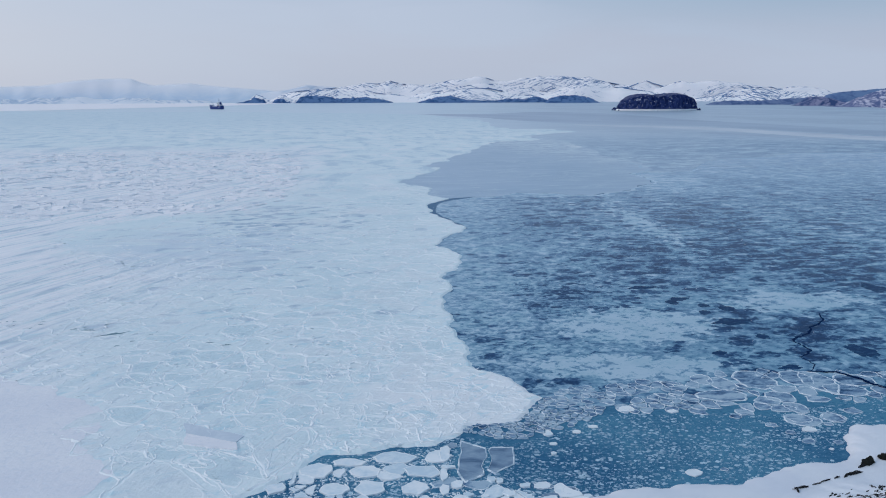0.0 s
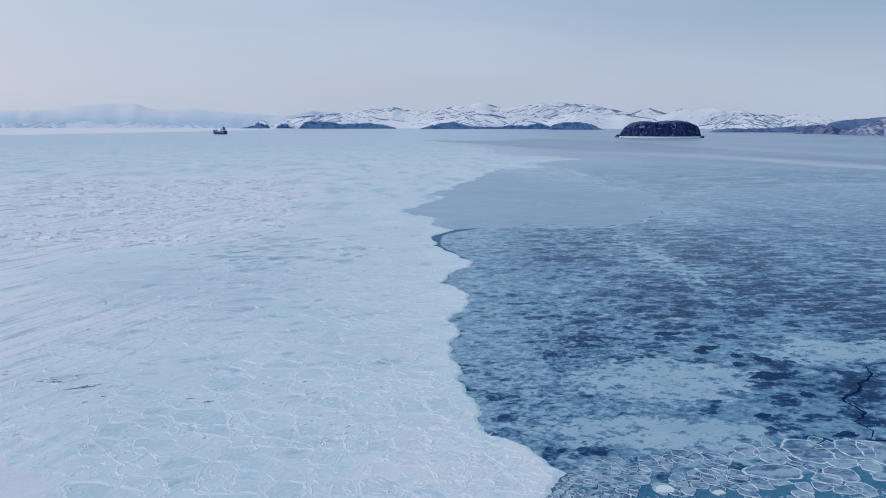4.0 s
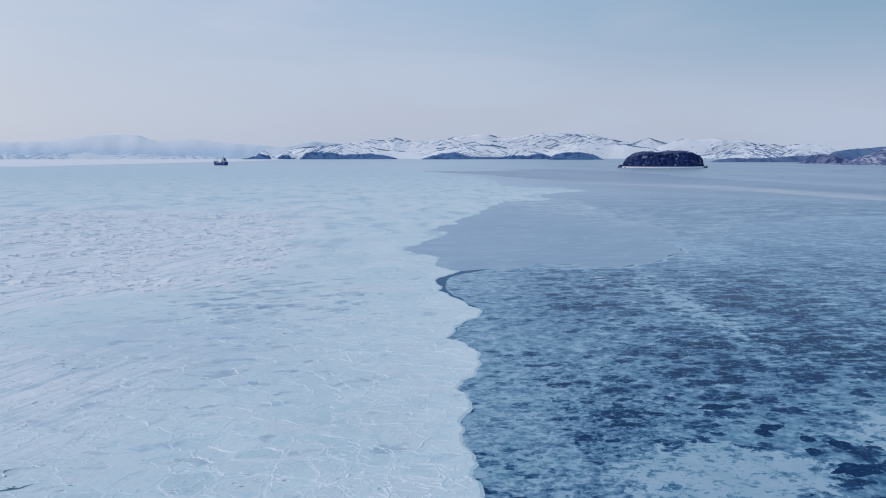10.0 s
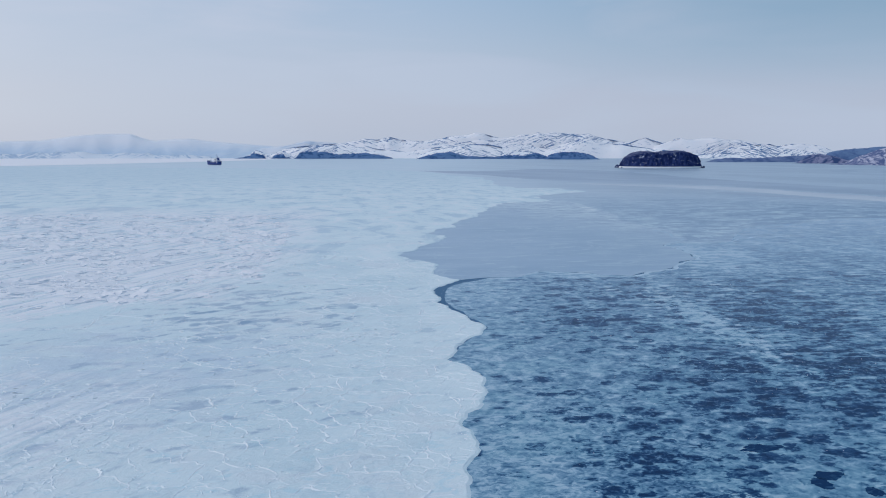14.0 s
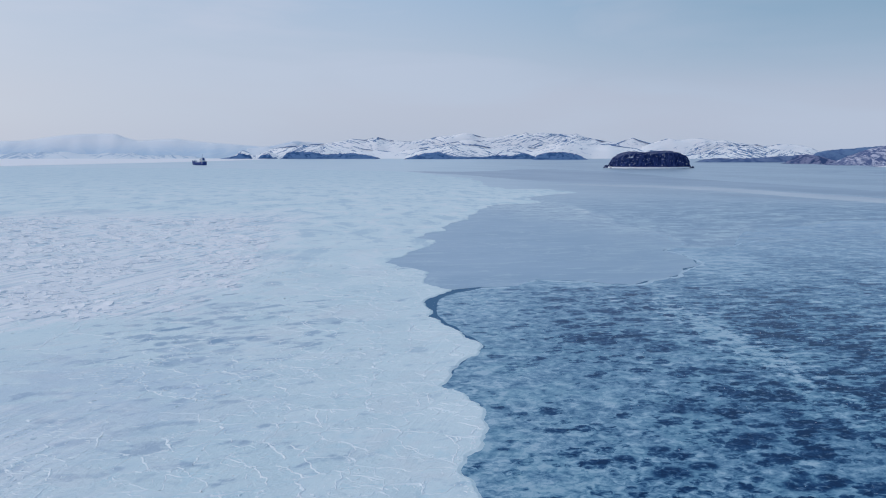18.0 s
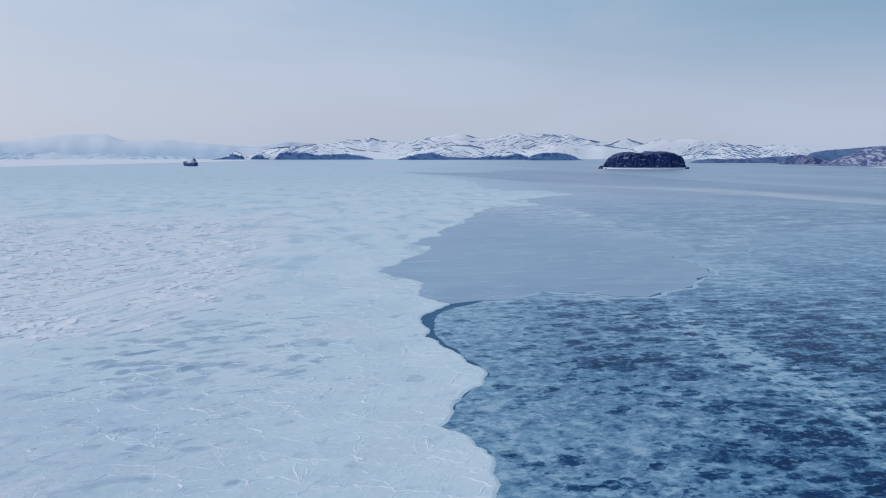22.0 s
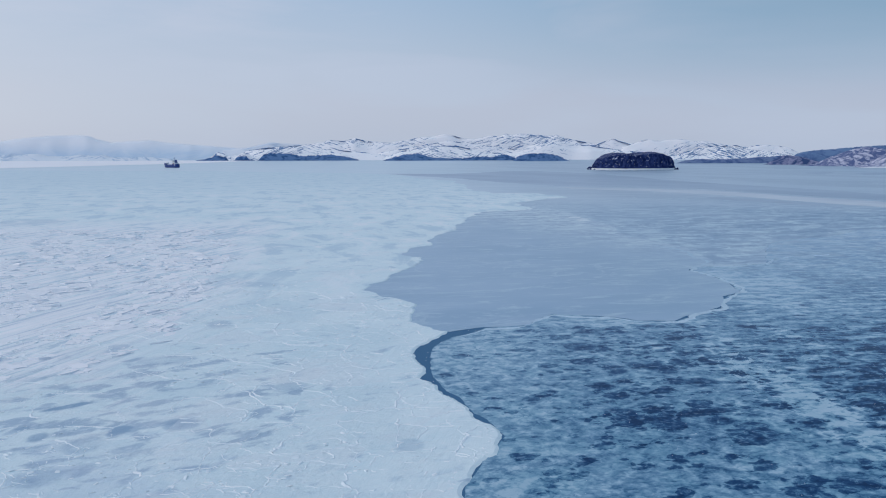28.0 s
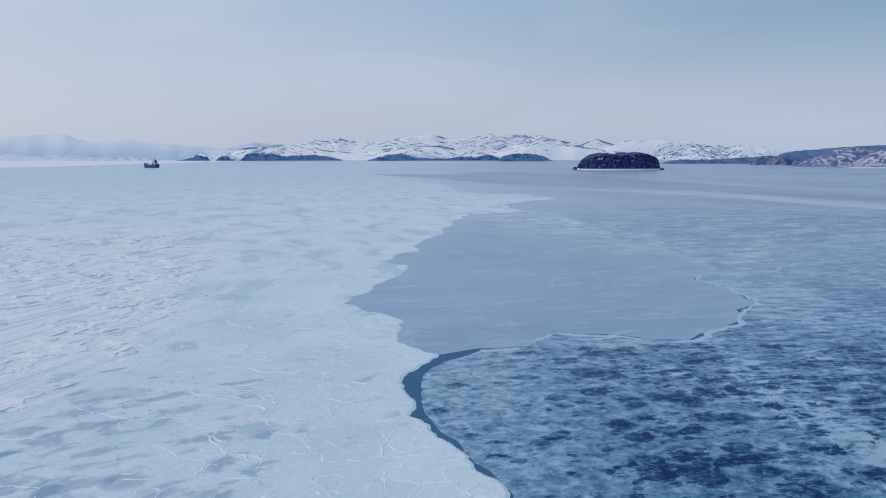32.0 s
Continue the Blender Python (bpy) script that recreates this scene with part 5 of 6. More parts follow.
def chip(x, y, rng):
    """A short curved lip of upturned ice, such as the rim of a small overridden flake."""
    r, a0, reach = rng.uniform(0.5, 2.4), rng.uniform(0, 6.28), rng.uniform(0.5, 1.5)
    w = rng.uniform(0.05, 0.13)
    last = None
    for i in range(7):
        f = i / 6
        a = a0 + reach * f
        k = r * (1 + 0.15 * noise.noise(Vector((x + f * 3, y, 5))))
        px, py = x + (k * math.cos(a) - r * math.cos(a0)), y + (k * math.sin(a) - r * math.sin(a0)) * 0.8
        t = w * (0.25 + math.sin(math.pi * f)) * rng.uniform(0.7, 1.3)
        base = len(verts)
        ca, sa = math.cos(a), math.sin(a)
        verts.extend([(px - ca * t, py - sa * t, 0.21), (px, py, 0.24 + t * rng.uniform(0.3, 0.8)), (px + ca * t, py + sa * t, 0.21)])
        if last is not None:
            faces.append((last, base, base + 1, last + 1))
            faces.append((last + 1, base + 1, base + 2, last + 2))
        last = base


def ridge(a, b, rng, tall):
    """A low snow-capped ridge of uneven width along one seam."""
    d = b - a
    length = d.length
    if length > 17 or length < 0.5:
        return
    side = Vector((-d.y, d.x)).normalized()
    steps = max(3, int(length / 0.42))
    bend = rng.uniform(-0.10, 0.10) * length
    seed = rng.uniform(0, 99)
    last = None
    for i in range(steps + 1):
        f = i / steps
        p = a.lerp(b, f)
        wave = noise.fractal(Vector((p.x * 0.42, p.y * 0.42, seed)), 0.8, 2.0, 5)
        p = warp(p + side * (bend * math.sin(f * math.pi) + 0.8 * wave * math.sin(f * math.pi) ** 0.5))
        w = 0.185 + 0.30 * max(-0.35, noise.fractal(Vector((p.x * 0.22, p.y * 0.22, 31)), 1.0, 2.0, 4)) + rng.uniform(-0.05, 0.09)
        if w < 0.09 or not inside(p, white_area):
            last = None
            continue
        w *= tall * (0.85 if p.y > 165 and p.x > margin(p.y) - 34 else 0.8)
        base = len(verts)
        skew = rng.uniform(-0.4, 0.4) * w
        l, r, c = p + side * w, p - side * w, p + side * skew
        verts.extend([(l.x, l.y, 0.20), (c.x, c.y, 0.24 + w * rng.uniform(0.18, 0.5)), (r.x, r.y, 0.20)])
        if last is not None:
            faces.append((last, base, base + 1, last + 1))
            faces.append((last + 1, base + 1, base + 2, last + 2))
        last = base


for a, b in ridge_edges.values():
    mid = (a + b) / 2
    live = noise.noise(Vector((mid.x * 0.05, mid.y * 0.04, 8)))
    if live + rng.uniform(-0.35, 0.35) < (-0.36 if mid.y < 130 else -0.2) + (0.18 if mid.x < -45 else 0):
        continue
    ridge(a, b, rng, rng.uniform(0.6, 1.1) if mid.y < 130 else rng.uniform(0.6, 1.25))
    if rng.random() < 0.55:
        f0, reach = rng.random(), rng.uniform(0.1, 0.4)
        for k in range(int((b - a).length * rng.uniform(1.0, 3.5))):
            p = a.lerp(b, min(1, max(0, rng.gauss(f0, reach)))) + Vector((rng.gauss(0, 0.45), rng.gauss(0, 0.45)))
            if inside(p, white_area):
                shard(p.x, p.y, 0.235, rng.uniform(0.10, 0.30), rng.uniform(0.04, 0.15), rng.uniform(0, 6.3), rng.uniform(-0.5, 0.5), rng)
# upturned flakes, in patches
for i in range(5500):
    y = 76 + 150 * rng.random() ** 1.7
    x = rng.uniform(-75, margin(max(y, 95.3)) - 0.5)
    if noise.fractal(Vector((x * 0.06, y * 0.05, 6)), 1.0, 2.0, 4) + rng.uniform(-0.3, 0.3) < (0.0 if y < 125 else 0.2) or not inside((x, y), white_area) or inside((x, y), snow_patch_outline):
        continue
    chip(x, y, rng)
# a finer net of seams over the cape and the margin
fine_sites = []
for x0, x1, y0, y1, gap in ((-34, 14, 78, 112, 1.9), (-44, 8, 112, 200, 3.6), (-40, 8, 200, 345, 4.2)):
    fine_sites += [p for p in scatter([(x0, y0), (x1, y0), (x1, y1), (x0, y1)], gap, rng, 0.5) if inside(p, white_area)]
for cell in cells(fine_sites, 5):
    for i in range(len(cell)):
        a, b = cell[i], cell[(i + 1) % len(cell)]
        if (a.x, a.y) < (b.x, b.y) and rng.random() < (0.62 if a.x > margin(max(a.y, 96)) - 16 else 0.4) and noise.noise(Vector((a.x * 0.12, a.y * 0.1, 5))) > -0.22:
            ridge(a, b, rng, rng.uniform(0.4, 0.8) if a.y < 190 else rng.uniform(0.55, 1.0))
# loose broken slabs on the rougher western ice and heaps where floes met
for i in range(9000):
    y = 70 + 330 * rng.random() ** 1.4
    x = rng.uniform(-120 - 0.12 * y, margin(max(y, 95.3)) - 1.5)
    k = noise.fractal(Vector((x * 0.035, y * 0.03, 2)), 1.0, 2.0, 4)
    want = 0.30 if x > -40 else 0.12
    if k < want or not inside((x, y), white_area) or inside((x, y), snow_patch_outline):
        continue
    s = rng.uniform(0.16, 0.42)
    shard(x, y, 0.24, s * rng.uniform(0.8, 1.7), s * rng.uniform(0.25, 0.7), rng.gauss(0.3, 0.7), rng.uniform(-0.7, 0.7), rng)
tagged(mesh_object("ridge_rubble", verts, faces, RIDGE, white), "low ridges of broken snow-capped ice", kind="stuff")
# crust of small slabs piled along the cape and the margin
verts, faces = [], []
for i in range(1500):
    e = near_edge[rng.randrange(len(near_edge) - 1)]
    if e.y > 330:
        continue
    d = abs(rng.gauss(0, 2.6 if e.y < 115 else 1.3)) + 0.4
    p = Vector((e.x - d * rng.uniform(0.5, 1.0), e.y + rng.uniform(-0.6, 1.0) * d))
    if inside(p, white_area):
        s = rng.uniform(0.08, 0.24)
        shard(p.x, p.y, 0.23, s * 1.7, s * 0.4, rng.uniform(0, 6.28), rng.uniform(-0.6, 0.6), rng)
tagged(mesh_object("edge_rubble", verts, faces, RIDGE, white), "small broken slabs heaped along the ice margin", kind="stuff")

tagged(slab("snow_patch", rough_line(snow_patch_outline, 0.17, 6, rng), 0.1, 0.242, SNOW), "smooth lavender-white drifted snow lying over the ice", "snow", kind="structure")

# a tilted old slab, grey along its wet upper half
old = new("ice_slab")
slab("snowy_half", rough_line([(-30.9, 84.0), (-30.4, 81.4), (-27, 80.3), (-23.7, 79.9), (-24.3, 81.6), (-27, 82.6)], 0.06, 2, rng), 0.1, 0.40, SNOW, old, "thick white snow cover")
slab("bare_half", rough_line([(-32.3, 87.2), (-31.0, 84.0), (-27, 82.7), (-24.4, 81.7), (-23.8, 83.4), (-27.5, 85.0)], 0.06, 2, rng), 0.1, 0.32, GREY_SLAB, old, "bare grey ice")
tagged(old, "large old ice slab, half snow-covered and half bare grey", "ice slab")

# cracks in the white ice and in the young ice
def crack(name, line, width, z, rng, material, label):
    pts = rough_line(line, 0.12, 3, rng, closed=False)
    vs, fs = [], []
    for i, p in enumerate(pts):
        f = i / (len(pts) - 1)
        d = (pts[min(i + 1, len(pts) - 1)] - pts[max(i - 1, 0)]).normalized()
        side = Vector((-d.y, d.x)) * width * (0.25 + math.sin(f * math.pi)) * rng.uniform(0.6, 1.3) / 2
        vs += [(p.x + side.x, p.y + side.y, z), (p.x - side.x, p.y - side.y, z)]
    fs = [(2 * i, 2 * i + 1, 2 * i + 3, 2 * i + 2) for i in range(len(pts) - 1)]
    return tagged(mesh_object(name, vs, fs, material), label, "ice crack", kind="structure")


DEEP = make_plain("deep_dark_water", (0.005, 0.020, 0.070), 0.3, spec=0.0)
CRACK_LABEL = "narrow open crack of dark teal water in white ice"
TEAL = make_plain("teal_crack_water", (0.075, 0.23, 0.31), 0.3, vary=0.5, scale=1.5, spec=0.02)
crack("ice_crack", [(-58.6, 121.6), (-57, 122.8), (-55.2, 123.4), (-54.2, 124.6)], 0.32, 0.27, rng, TEAL, CRACK_LABEL)
for k in range(44):
    f = rng.random()
    x, y = -92 + 42 * f + rng.gauss(0, 2), 131 - 8 * f + rng.gauss(0, 2.2)
    if rng.random() < 0.12:
        x, y = rng.uniform(-60, -34), rng.uniform(104, 122)
    reach, turn = rng.uniform(0.2, 0.75), rng.gauss(0.3, 0.6)
    d = Vector((math.cos(turn), math.sin(turn))) * reach
    crack("ice_crack", [(x - d.x, y - d.y), (x + rng.uniform(-0.3, 0.3), y + rng.uniform(-0.3, 0.3)), (x + d.x, y + d.y)], rng.uniform(0.10, 0.30), 0.27, rng, TEAL, CRACK_LABEL)
crack("ice_crack", [(72, 136), (70, 134.5), (67, 128.5), (62.4, 122.7), (57.8, 118.3), (58.6, 114), (55.3, 110.9), (56, 107.5), (54, 104.6)], 0.34, 0.036, rng, DEEP, "jagged dark crack through the young grey ice")
crack("ice_crack", [(53.6, 104.6), (57.5, 104.3), (59.4, 101.8), (61, 98.4), (64, 97.6), (68, 97.2)], 0.6, 0.12, rng, DEEP, "jagged dark crack through the young grey ice")

# ---- loose floes off the cape ----
rng = random.Random(41)


def floe_thing(outline, material, high, rim, label, group, low=-0.12, tilt=0.01):
    ob = plate_mesh("ice_floe", outline, low, high, rim, material, None, tilt, rng, RIM if material in (PANCAKE, DARK_FLOE) else FLOE if material is FIELD_FLOE else None)
    return tagged(ob, label, "ice floe", group)


FIELD = [(-21, 68.4), (-16.0, 73.4), (-13.8, 77.2), (-9.6, 77.8), (-5.6, 79.4), (-1.6, 79.8), (0.9, 80.8), (0.6, 73.5), (4.0, 71.6), (9.5, 71.2), (14.5, 70.6), (15.5, 68.4), (4, 66.4), (-20, 64)]
taken = []


def loose(cx, cy, rx, ry, material, high, label, group, rim=0.03, corners=9, turn=None):
    """An irregular floe of given half-sizes with blunt corners."""
    a0 = rng.uniform(0, 6.28) if turn is None else turn
    out = []
    for i in range(corners):
        a = a0 + 2 * math.pi * (i + rng.uniform(-0.3, 0.3)) / corners
        k = rng.uniform(0.86, 1.12)
        out.append(Vector((cx + rx * k * math.cos(a), cy + ry * k * math.sin(a))))
    taken.append((cx, cy, rx, ry))
    return floe_thing(rough_line(out, 0.09, 2, rng), material, high, rim, label, group)


def free(p, spare=0.0):
    return all(((p[0] - cx) / (rx + spare)) ** 2 + ((p[1] - cy) / (ry + spare)) ** 2 > 1 for cx, cy, rx, ry in taken)


WHITE_LABEL, THIN_LABEL = "angular white ice floe packed among others in dark water", "thin grey floe among thicker white floes"
DARK = ((2.0, 82.6), (4.9, 80.6), (5.0, 78.7), (4.2, 76.0), (4.4, 74.2), (2.2, 72.4), (1.4, 74.9), (1.8, 78.8))
DARK_SMALL = ((5.4, 80.7), (8.1, 80.8), (7.8, 76.5), (5.5, 74.4), (4.7, 75.3), (5.4, 78.5), (5.1, 80.0))
for shape, label in ((DARK, "large smooth dark grey floe with a pale rim"), (DARK_SMALL, "smooth dark grey floe with a pale rim")):
    floe_thing(rough_line([Vector(p) for p in shape], 0.05, 2, rng), DARK_FLOE, 0.07, 0.05, label, "dark floes")
taken += [(3.2, 77.3, 2.3, 4.9), (6.7, 78.0, 1.9, 3.2)]
for cx, cy, rx, ry, thick in ((8.5, 71.9, 0.65, 0.54, 1), (10.4, 71.9, 1.14, 0.85, 0), (10.9, 70.0, 1.0, 0.66, 0), (6.7, 70.3, 0.87, 0.59, 1), (2.5, 70.0, 0.58, 0.51, 1), (4.2, 69.8, 0.42, 0.37, 1), (1.4, 72.1, 0.63, 0.85, 1), (0.1, 71.1, 0.55, 1.21, 1), (0.0, 74.3, 0.45, 1.39, 1), (5.0, 73.1, 0.5, 0.56, 1), (5.9, 72.9, 0.4, 0.55, 1), (13.1, 71.2, 0.62, 0.45, 0), (12.6, 83.9, 0.59, 0.51, 1), (12.5, 79.0, 0.38, 0.32, 1), (14.6, 69.7, 0.53, 0.36, 1), (1.0, 81.3, 0.57, 0.77, 0), (0.5, 75.9, 0.87, 0.43, 1), (0.1, 79.2, 0.6, 2.07, 1)):
    loose(cx, cy, rx, ry, FIELD_FLOE if thick else DARK_FLOE, 0.2 if thick else 0.07, WHITE_LABEL if thick else THIN_LABEL, "floes below the ice cape", 0.02, rng.choice((5, 6, 7)))
for cx, cy, rx, ry in ((-5.6, 78.0, 2.6, 1.5), (-0.6, 78.4, 1.7, 1.6), (-2.2, 75.0, 2.3, 1.6), (-13.8, 75.2, 1.9, 1.6), (-7.6, 71.6, 1.6, 1.7), (-10.4, 77.0, 1.9, 0.9), (-3.0, 71.5, 1.5, 1.5), (-17.4, 71.4, 1.1, 1.2), (-11.2, 71.2, 1.7, 1.2), (-8.4, 74.9, 1.9, 1.3)):
    loose(cx, cy, rx, ry, FIELD_FLOE, rng.uniform(0.14, 0.2), "broad snow-dusted white floe among smaller ones", "floes below the ice cape", 0.03, rng.choice((6, 7, 8)))
sites = [p for p in scatter([(-26, 60), (20, 60), (20, 86), (-26, 86)], 3.3, rng, 0.5) if rng.random() < 0.8]
sites += [p for p in scatter([(-26, 60), (20, 60), (20, 86), (-26, 86)], 1.1, rng, 0.5) if noise.noise(Vector((p[0] * 0.3, p[1] * 0.3, 3))) > 0.02 and rng.random() < 0.6]
for site, cell in zip(sites, cells(sites, 3.6)):
    if len(cell) < 3 or not inside(site, FIELD) or not free(site, 0.45) or rng.random() < 0.06:
        continue
    outline = rough_line(shrink(cell, 0.24, rng, 0.12, 0.16), 0.12, 2, rng)
    thin = rng.random() < 0.05
    floe_thing(outline, PANCAKE if thin else FIELD_FLOE, 0.06 if thin else rng.uniform(0.09, 0.17), 0.03, THIN_LABEL if thin else WHITE_LABEL, "floes below the ice cape", tilt=0.02)
# crumbs of ice in the leads between the floes
verts, faces = [], []
for i in range(3000):
    x, y = rng.uniform(-22, 16), rng.uniform(64, 82)
    if inside((x, y), FIELD):
        shard(x, y, 0.04, rng.uniform(0.07, 0.28), rng.uniform(0.03, 0.06), rng.uniform(0, 6.3), 0, rng)
tagged(mesh_object("ice_crumbs", verts, faces, FLOE), "small white crumbs of ice between the floes", "brash ice", kind="stuff")


def round_floe(cx, cy, r, material, high, label, group, squash=0.8, rim=0.05):
    n = rng.choice((6, 7, 8)) if material is FLOE else 14
    a0 = rng.uniform(0, 6.28)
    out = []
    for i in range(n):
        a = a0 + 2 * math.pi * i / n
        k = r * rng.uniform(0.82, 1.12)
        out.append(Vector((cx + k * math.cos(a), cy + k * squash * math.sin(a))))
    return floe_thing(out, material, high, rim, label, group)


for cx, cy, r, kind in ((23.7, 91.3, 1.5, 1), (26.9, 74.5, 1.35, 1), (44.7, 88.2, 1.7, 0), (44.4, 85.1, 1.2, 1), (42.9, 82, 0.85, 0), (18.3, 86.1, 0.8, 1), (16.1, 84.7, 0.75, 1), (12.5, 84, 0.7, 1), (44.5, 79.9, 0.4, 1),
                        (49.1, 88.5, 1.6, 0), (10.3, 72, 1.3, 1), (13.1, 71, 1.0, 0), (47.5, 86.6, 0.6, 0), (40.4, 86.4, 0.8, 0), (46.2, 81.6, 0.6, 0), (41.8, 84.3, 0.6, 0), (29.5, 90.6, 0.9, 1), (30.5, 75.2, 0.45, 0), (12.8, 81.5, 0.6, 1), (37, 88.9, 0.9, 0), (52.5, 90.5, 1.2, 0)):
    if kind:
        round_floe(cx, cy, r * 0.8, FLOE, 0.1, "white rounded floe drifting alone in open water", "drifting floes", 0.75, 0.03)
    else:
        round_floe(cx, cy, r, PANCAKE, 0.06, "thin grey pancake of new ice with raised rim", "pancake ice", 0.8)

BAND = [(2.0, 84.6), (8.2, 82.3), (12.5, 84.6), (18, 87.6), (21.5, 90.2), (31, 90.6), (43, 90.4), (58, 95), (72, 97.5), (74, 106), (58, 104.4), (43, 104.8), (33, 101.6), (16.5, 98.6), (12.9, 94.0), (9, 88.2), (3, 86.6)]
for cx, cy, rx, ry in ((44.7, 101.2, 3.1, 3.5), (50.7, 102.0, 2.2, 3.0), (53.2, 100.7, 2.6, 4.4), (58.4, 101.2, 3.1, 2.2), (55.4, 97.6, 3.0, 2.3), (36.9, 101.6, 1.7, 2.1), (39.2, 99.9, 2.0, 2.5), (37.6, 95.6, 3.8, 2.0), (45.2, 95.1, 2.1, 1.9), (44.9, 87.8, 2.2, 1.8), (49.0, 88.5, 1.4, 1.7), (44.0, 91.3, 1.8, 1.1), (60.7, 97.3, 1.6, 1.7)):
    loose(cx, cy, rx * 1.02, ry * 1.02, PANCAKE, rng.uniform(0.05, 0.07), "wide thin plate of grey new ice with raised white rim", "pancake ice", 0.05, 11)
sites = []
for x0, x1, gap in ((-4, 14, 0.8), (14, 22, 1.0), (22, 33, 1.45), (33, 44, 1.8), (44, 80, 2.0)):
    sites += [p for p in scatter([(x0, 76), (x1, 76), (x1, 111), (x0, 111)], gap, rng, 0.5) if rng.random() < 0.8]
made = 0
band_verts, band_faces = [], []
for site, cell in zip(sites, cells(sites, 4.2)):
    if len(cell) < 3 or not inside(site, BAND) or rng.random() < 0.10 or not free(site, 0.35):
        continue
    outline = rough_line(shrink(cell, 0.06, rng, 0.10, 0.28), 0.07, 1, rng)
    wide = (outline[0] - outline[len(outline) // 2]).length
    if made < 235 and (wide > 1.1 or rng.random() < 0.5):
        pale = rng.random() < 0.02 and wide < 1.5
        floe_thing(outline, FLOE if pale else PANCAKE, rng.uniform(0.045, 0.085), rng.uniform(0.03, 0.07), "white pancake floe in a band of thinner grey ones" if pale else "thin grey pancake of new ice with raised rim", "pancake ice", tilt=0.004)
        made += 1
    else:
        n, base = len(outline), len(band_verts)
        c = sum(outline, Vector((0, 0))) / n
        for scale, z in ((1.0, -0.05), (1.0, 0.07), (0.86, 0.10), (0.80, 0.06)):
            band_verts += [(c.x + (p.x - c.x) * scale, c.y + (p.y - c.y) * scale, z) for p in outline]
        for r in range(3):
            band_faces += [(base + r * n + i, base + r * n + (i + 1) % n, base + (r + 1) * n + (i + 1) % n, base + (r + 1) * n + i) for i in range(n)]
        band_faces.append(tuple(base + 3 * n + i for i in range(n)))
BRASH = make_floe("brash_ice", (0.46, 0.61, 0.71), (0.07, 0.20, 0.33))
band = mesh_object("brash_band", band_verts, band_faces, PANCAKE)
band.data.materials.append(RIM)
band.data.polygons.foreach_set("material_index", [1 if 0.2 < f.normal.z < 0.999 else 0 for f in band.data.polygons])
tagged(band, "tightly packed small pancakes of new grey ice", "brash ice", kind="stuff")

# specks of brash over the open water
verts, faces = [], []
POOL = [(1, 84), (8, 81.5), (12.5, 83.6), (21.5, 90), (43, 90), (60, 96), (110, 98), (110, 88), (56, 85.6), (49.7, 86), (45, 78), (30, 71), (8, 66), (-21, 64), (-15, 78), (-2, 81)]
while True:
    x, y = rng.uniform(-20, 90), rng.uniform(64, 98)
    if not inside((x, y), POOL):
        continue
    if noise.noise(Vector((x * 0.12, y * 0.12, 6))) + rng.uniform(-0.6, 0.6) < (-0.15 if x > 18 else -0.45):
        continue
    r = 0.04 + 0.27 * rng.random() ** 4.5
    n, base = 7, len(verts)
    sq = rng.uniform(0.45, 0.95)
    ring = [(x + r * rng.uniform(0.75, 1.2) * math.cos(2 * math.pi * i / n), y + r * sq * rng.uniform(0.75, 1.2) * math.sin(2 * math.pi * i / n)) for i in range(n)]
    verts += [(p[0], p[1], -0.03) for p in ring] + [(x + (p[0] - x) * 0.85, y + (p[1] - y) * 0.85, 0.012 + r * 0.09) for p in ring]
    faces += [(base + i, base + (i + 1) % n, base + n + (i + 1) % n, base + n + i) for i in range(n)]
    faces.append(tuple(base + n + i for i in range(n)))
    if len(verts) > 15000 * 14:
        break
tagged(mesh_object("brash_ice", verts, faces, BRASH), "small pale bits of brash floating on blue water", "brash ice", kind="stuff")

# ---- boulders and bare rock on the near slope ----
STONE = make_plain("wet_black_rock", (0.018, 0.019, 0.022), 0.8, vary=0.6, scale=3.0)
MOSS = make_plain("dark_mossy_rock", (0.014, 0.016, 0.014), 0.85, vary=0.6, scale=3.0)


def boulder(x, y, z, sx, sy, sz, turn, seed, material, label):
    bm = bmesh.new()
    bmesh.ops.create_icosphere(bm, subdivisions=3, radius=1)
    for v in bm.verts:
        v.co *= 1 + 0.55 * noise.fractal(v.co * 1.9 + Vector((seed, seed * 2, 0)), 0.8, 2.0, 5)
    bmesh.ops.transform(bm, matrix=Matrix.Diagonal((sx, sy, sz, 1)), verts=bm.verts)
    ob = part("boulder", bm, material, None)
    ob.matrix_world = pose(x, y, z, 0, 0, turn)
    return tagged(ob, label, "boulder", "boulders on the snowy slope")


SHORE_ROCKS = [(43.0, 70.2, 1.15, 0.7, 0.95, 30, 1), (45.3, 71.2, 0.8, 0.7, 0.95, 10, 1), (42.0, 69.5, 0.7, 0.3, 0.35, 30, 0), (40.2, 67.8, 0.95, 0.35, 0.4, 20, 0), (39.2, 67.4, 0.5, 0.28, 0.3, 40, 0), (38.0, 67.0, 0.45, 0.2, 0.22, 30, 0), (36.6, 66.4, 0.6, 0.16, 0.2, 25, 0), (35.4, 65.8, 0.6, 0.16, 0.2, 20, 0), (33.4, 65.0, 0.85, 0.2, 0.28, 15, 0), (32.8, 64.4, 0.35, 0.2, 0.3, 80, 0)]
bpy.context.view_layer.update()
deps = bpy.context.evaluated_depsgraph_get()
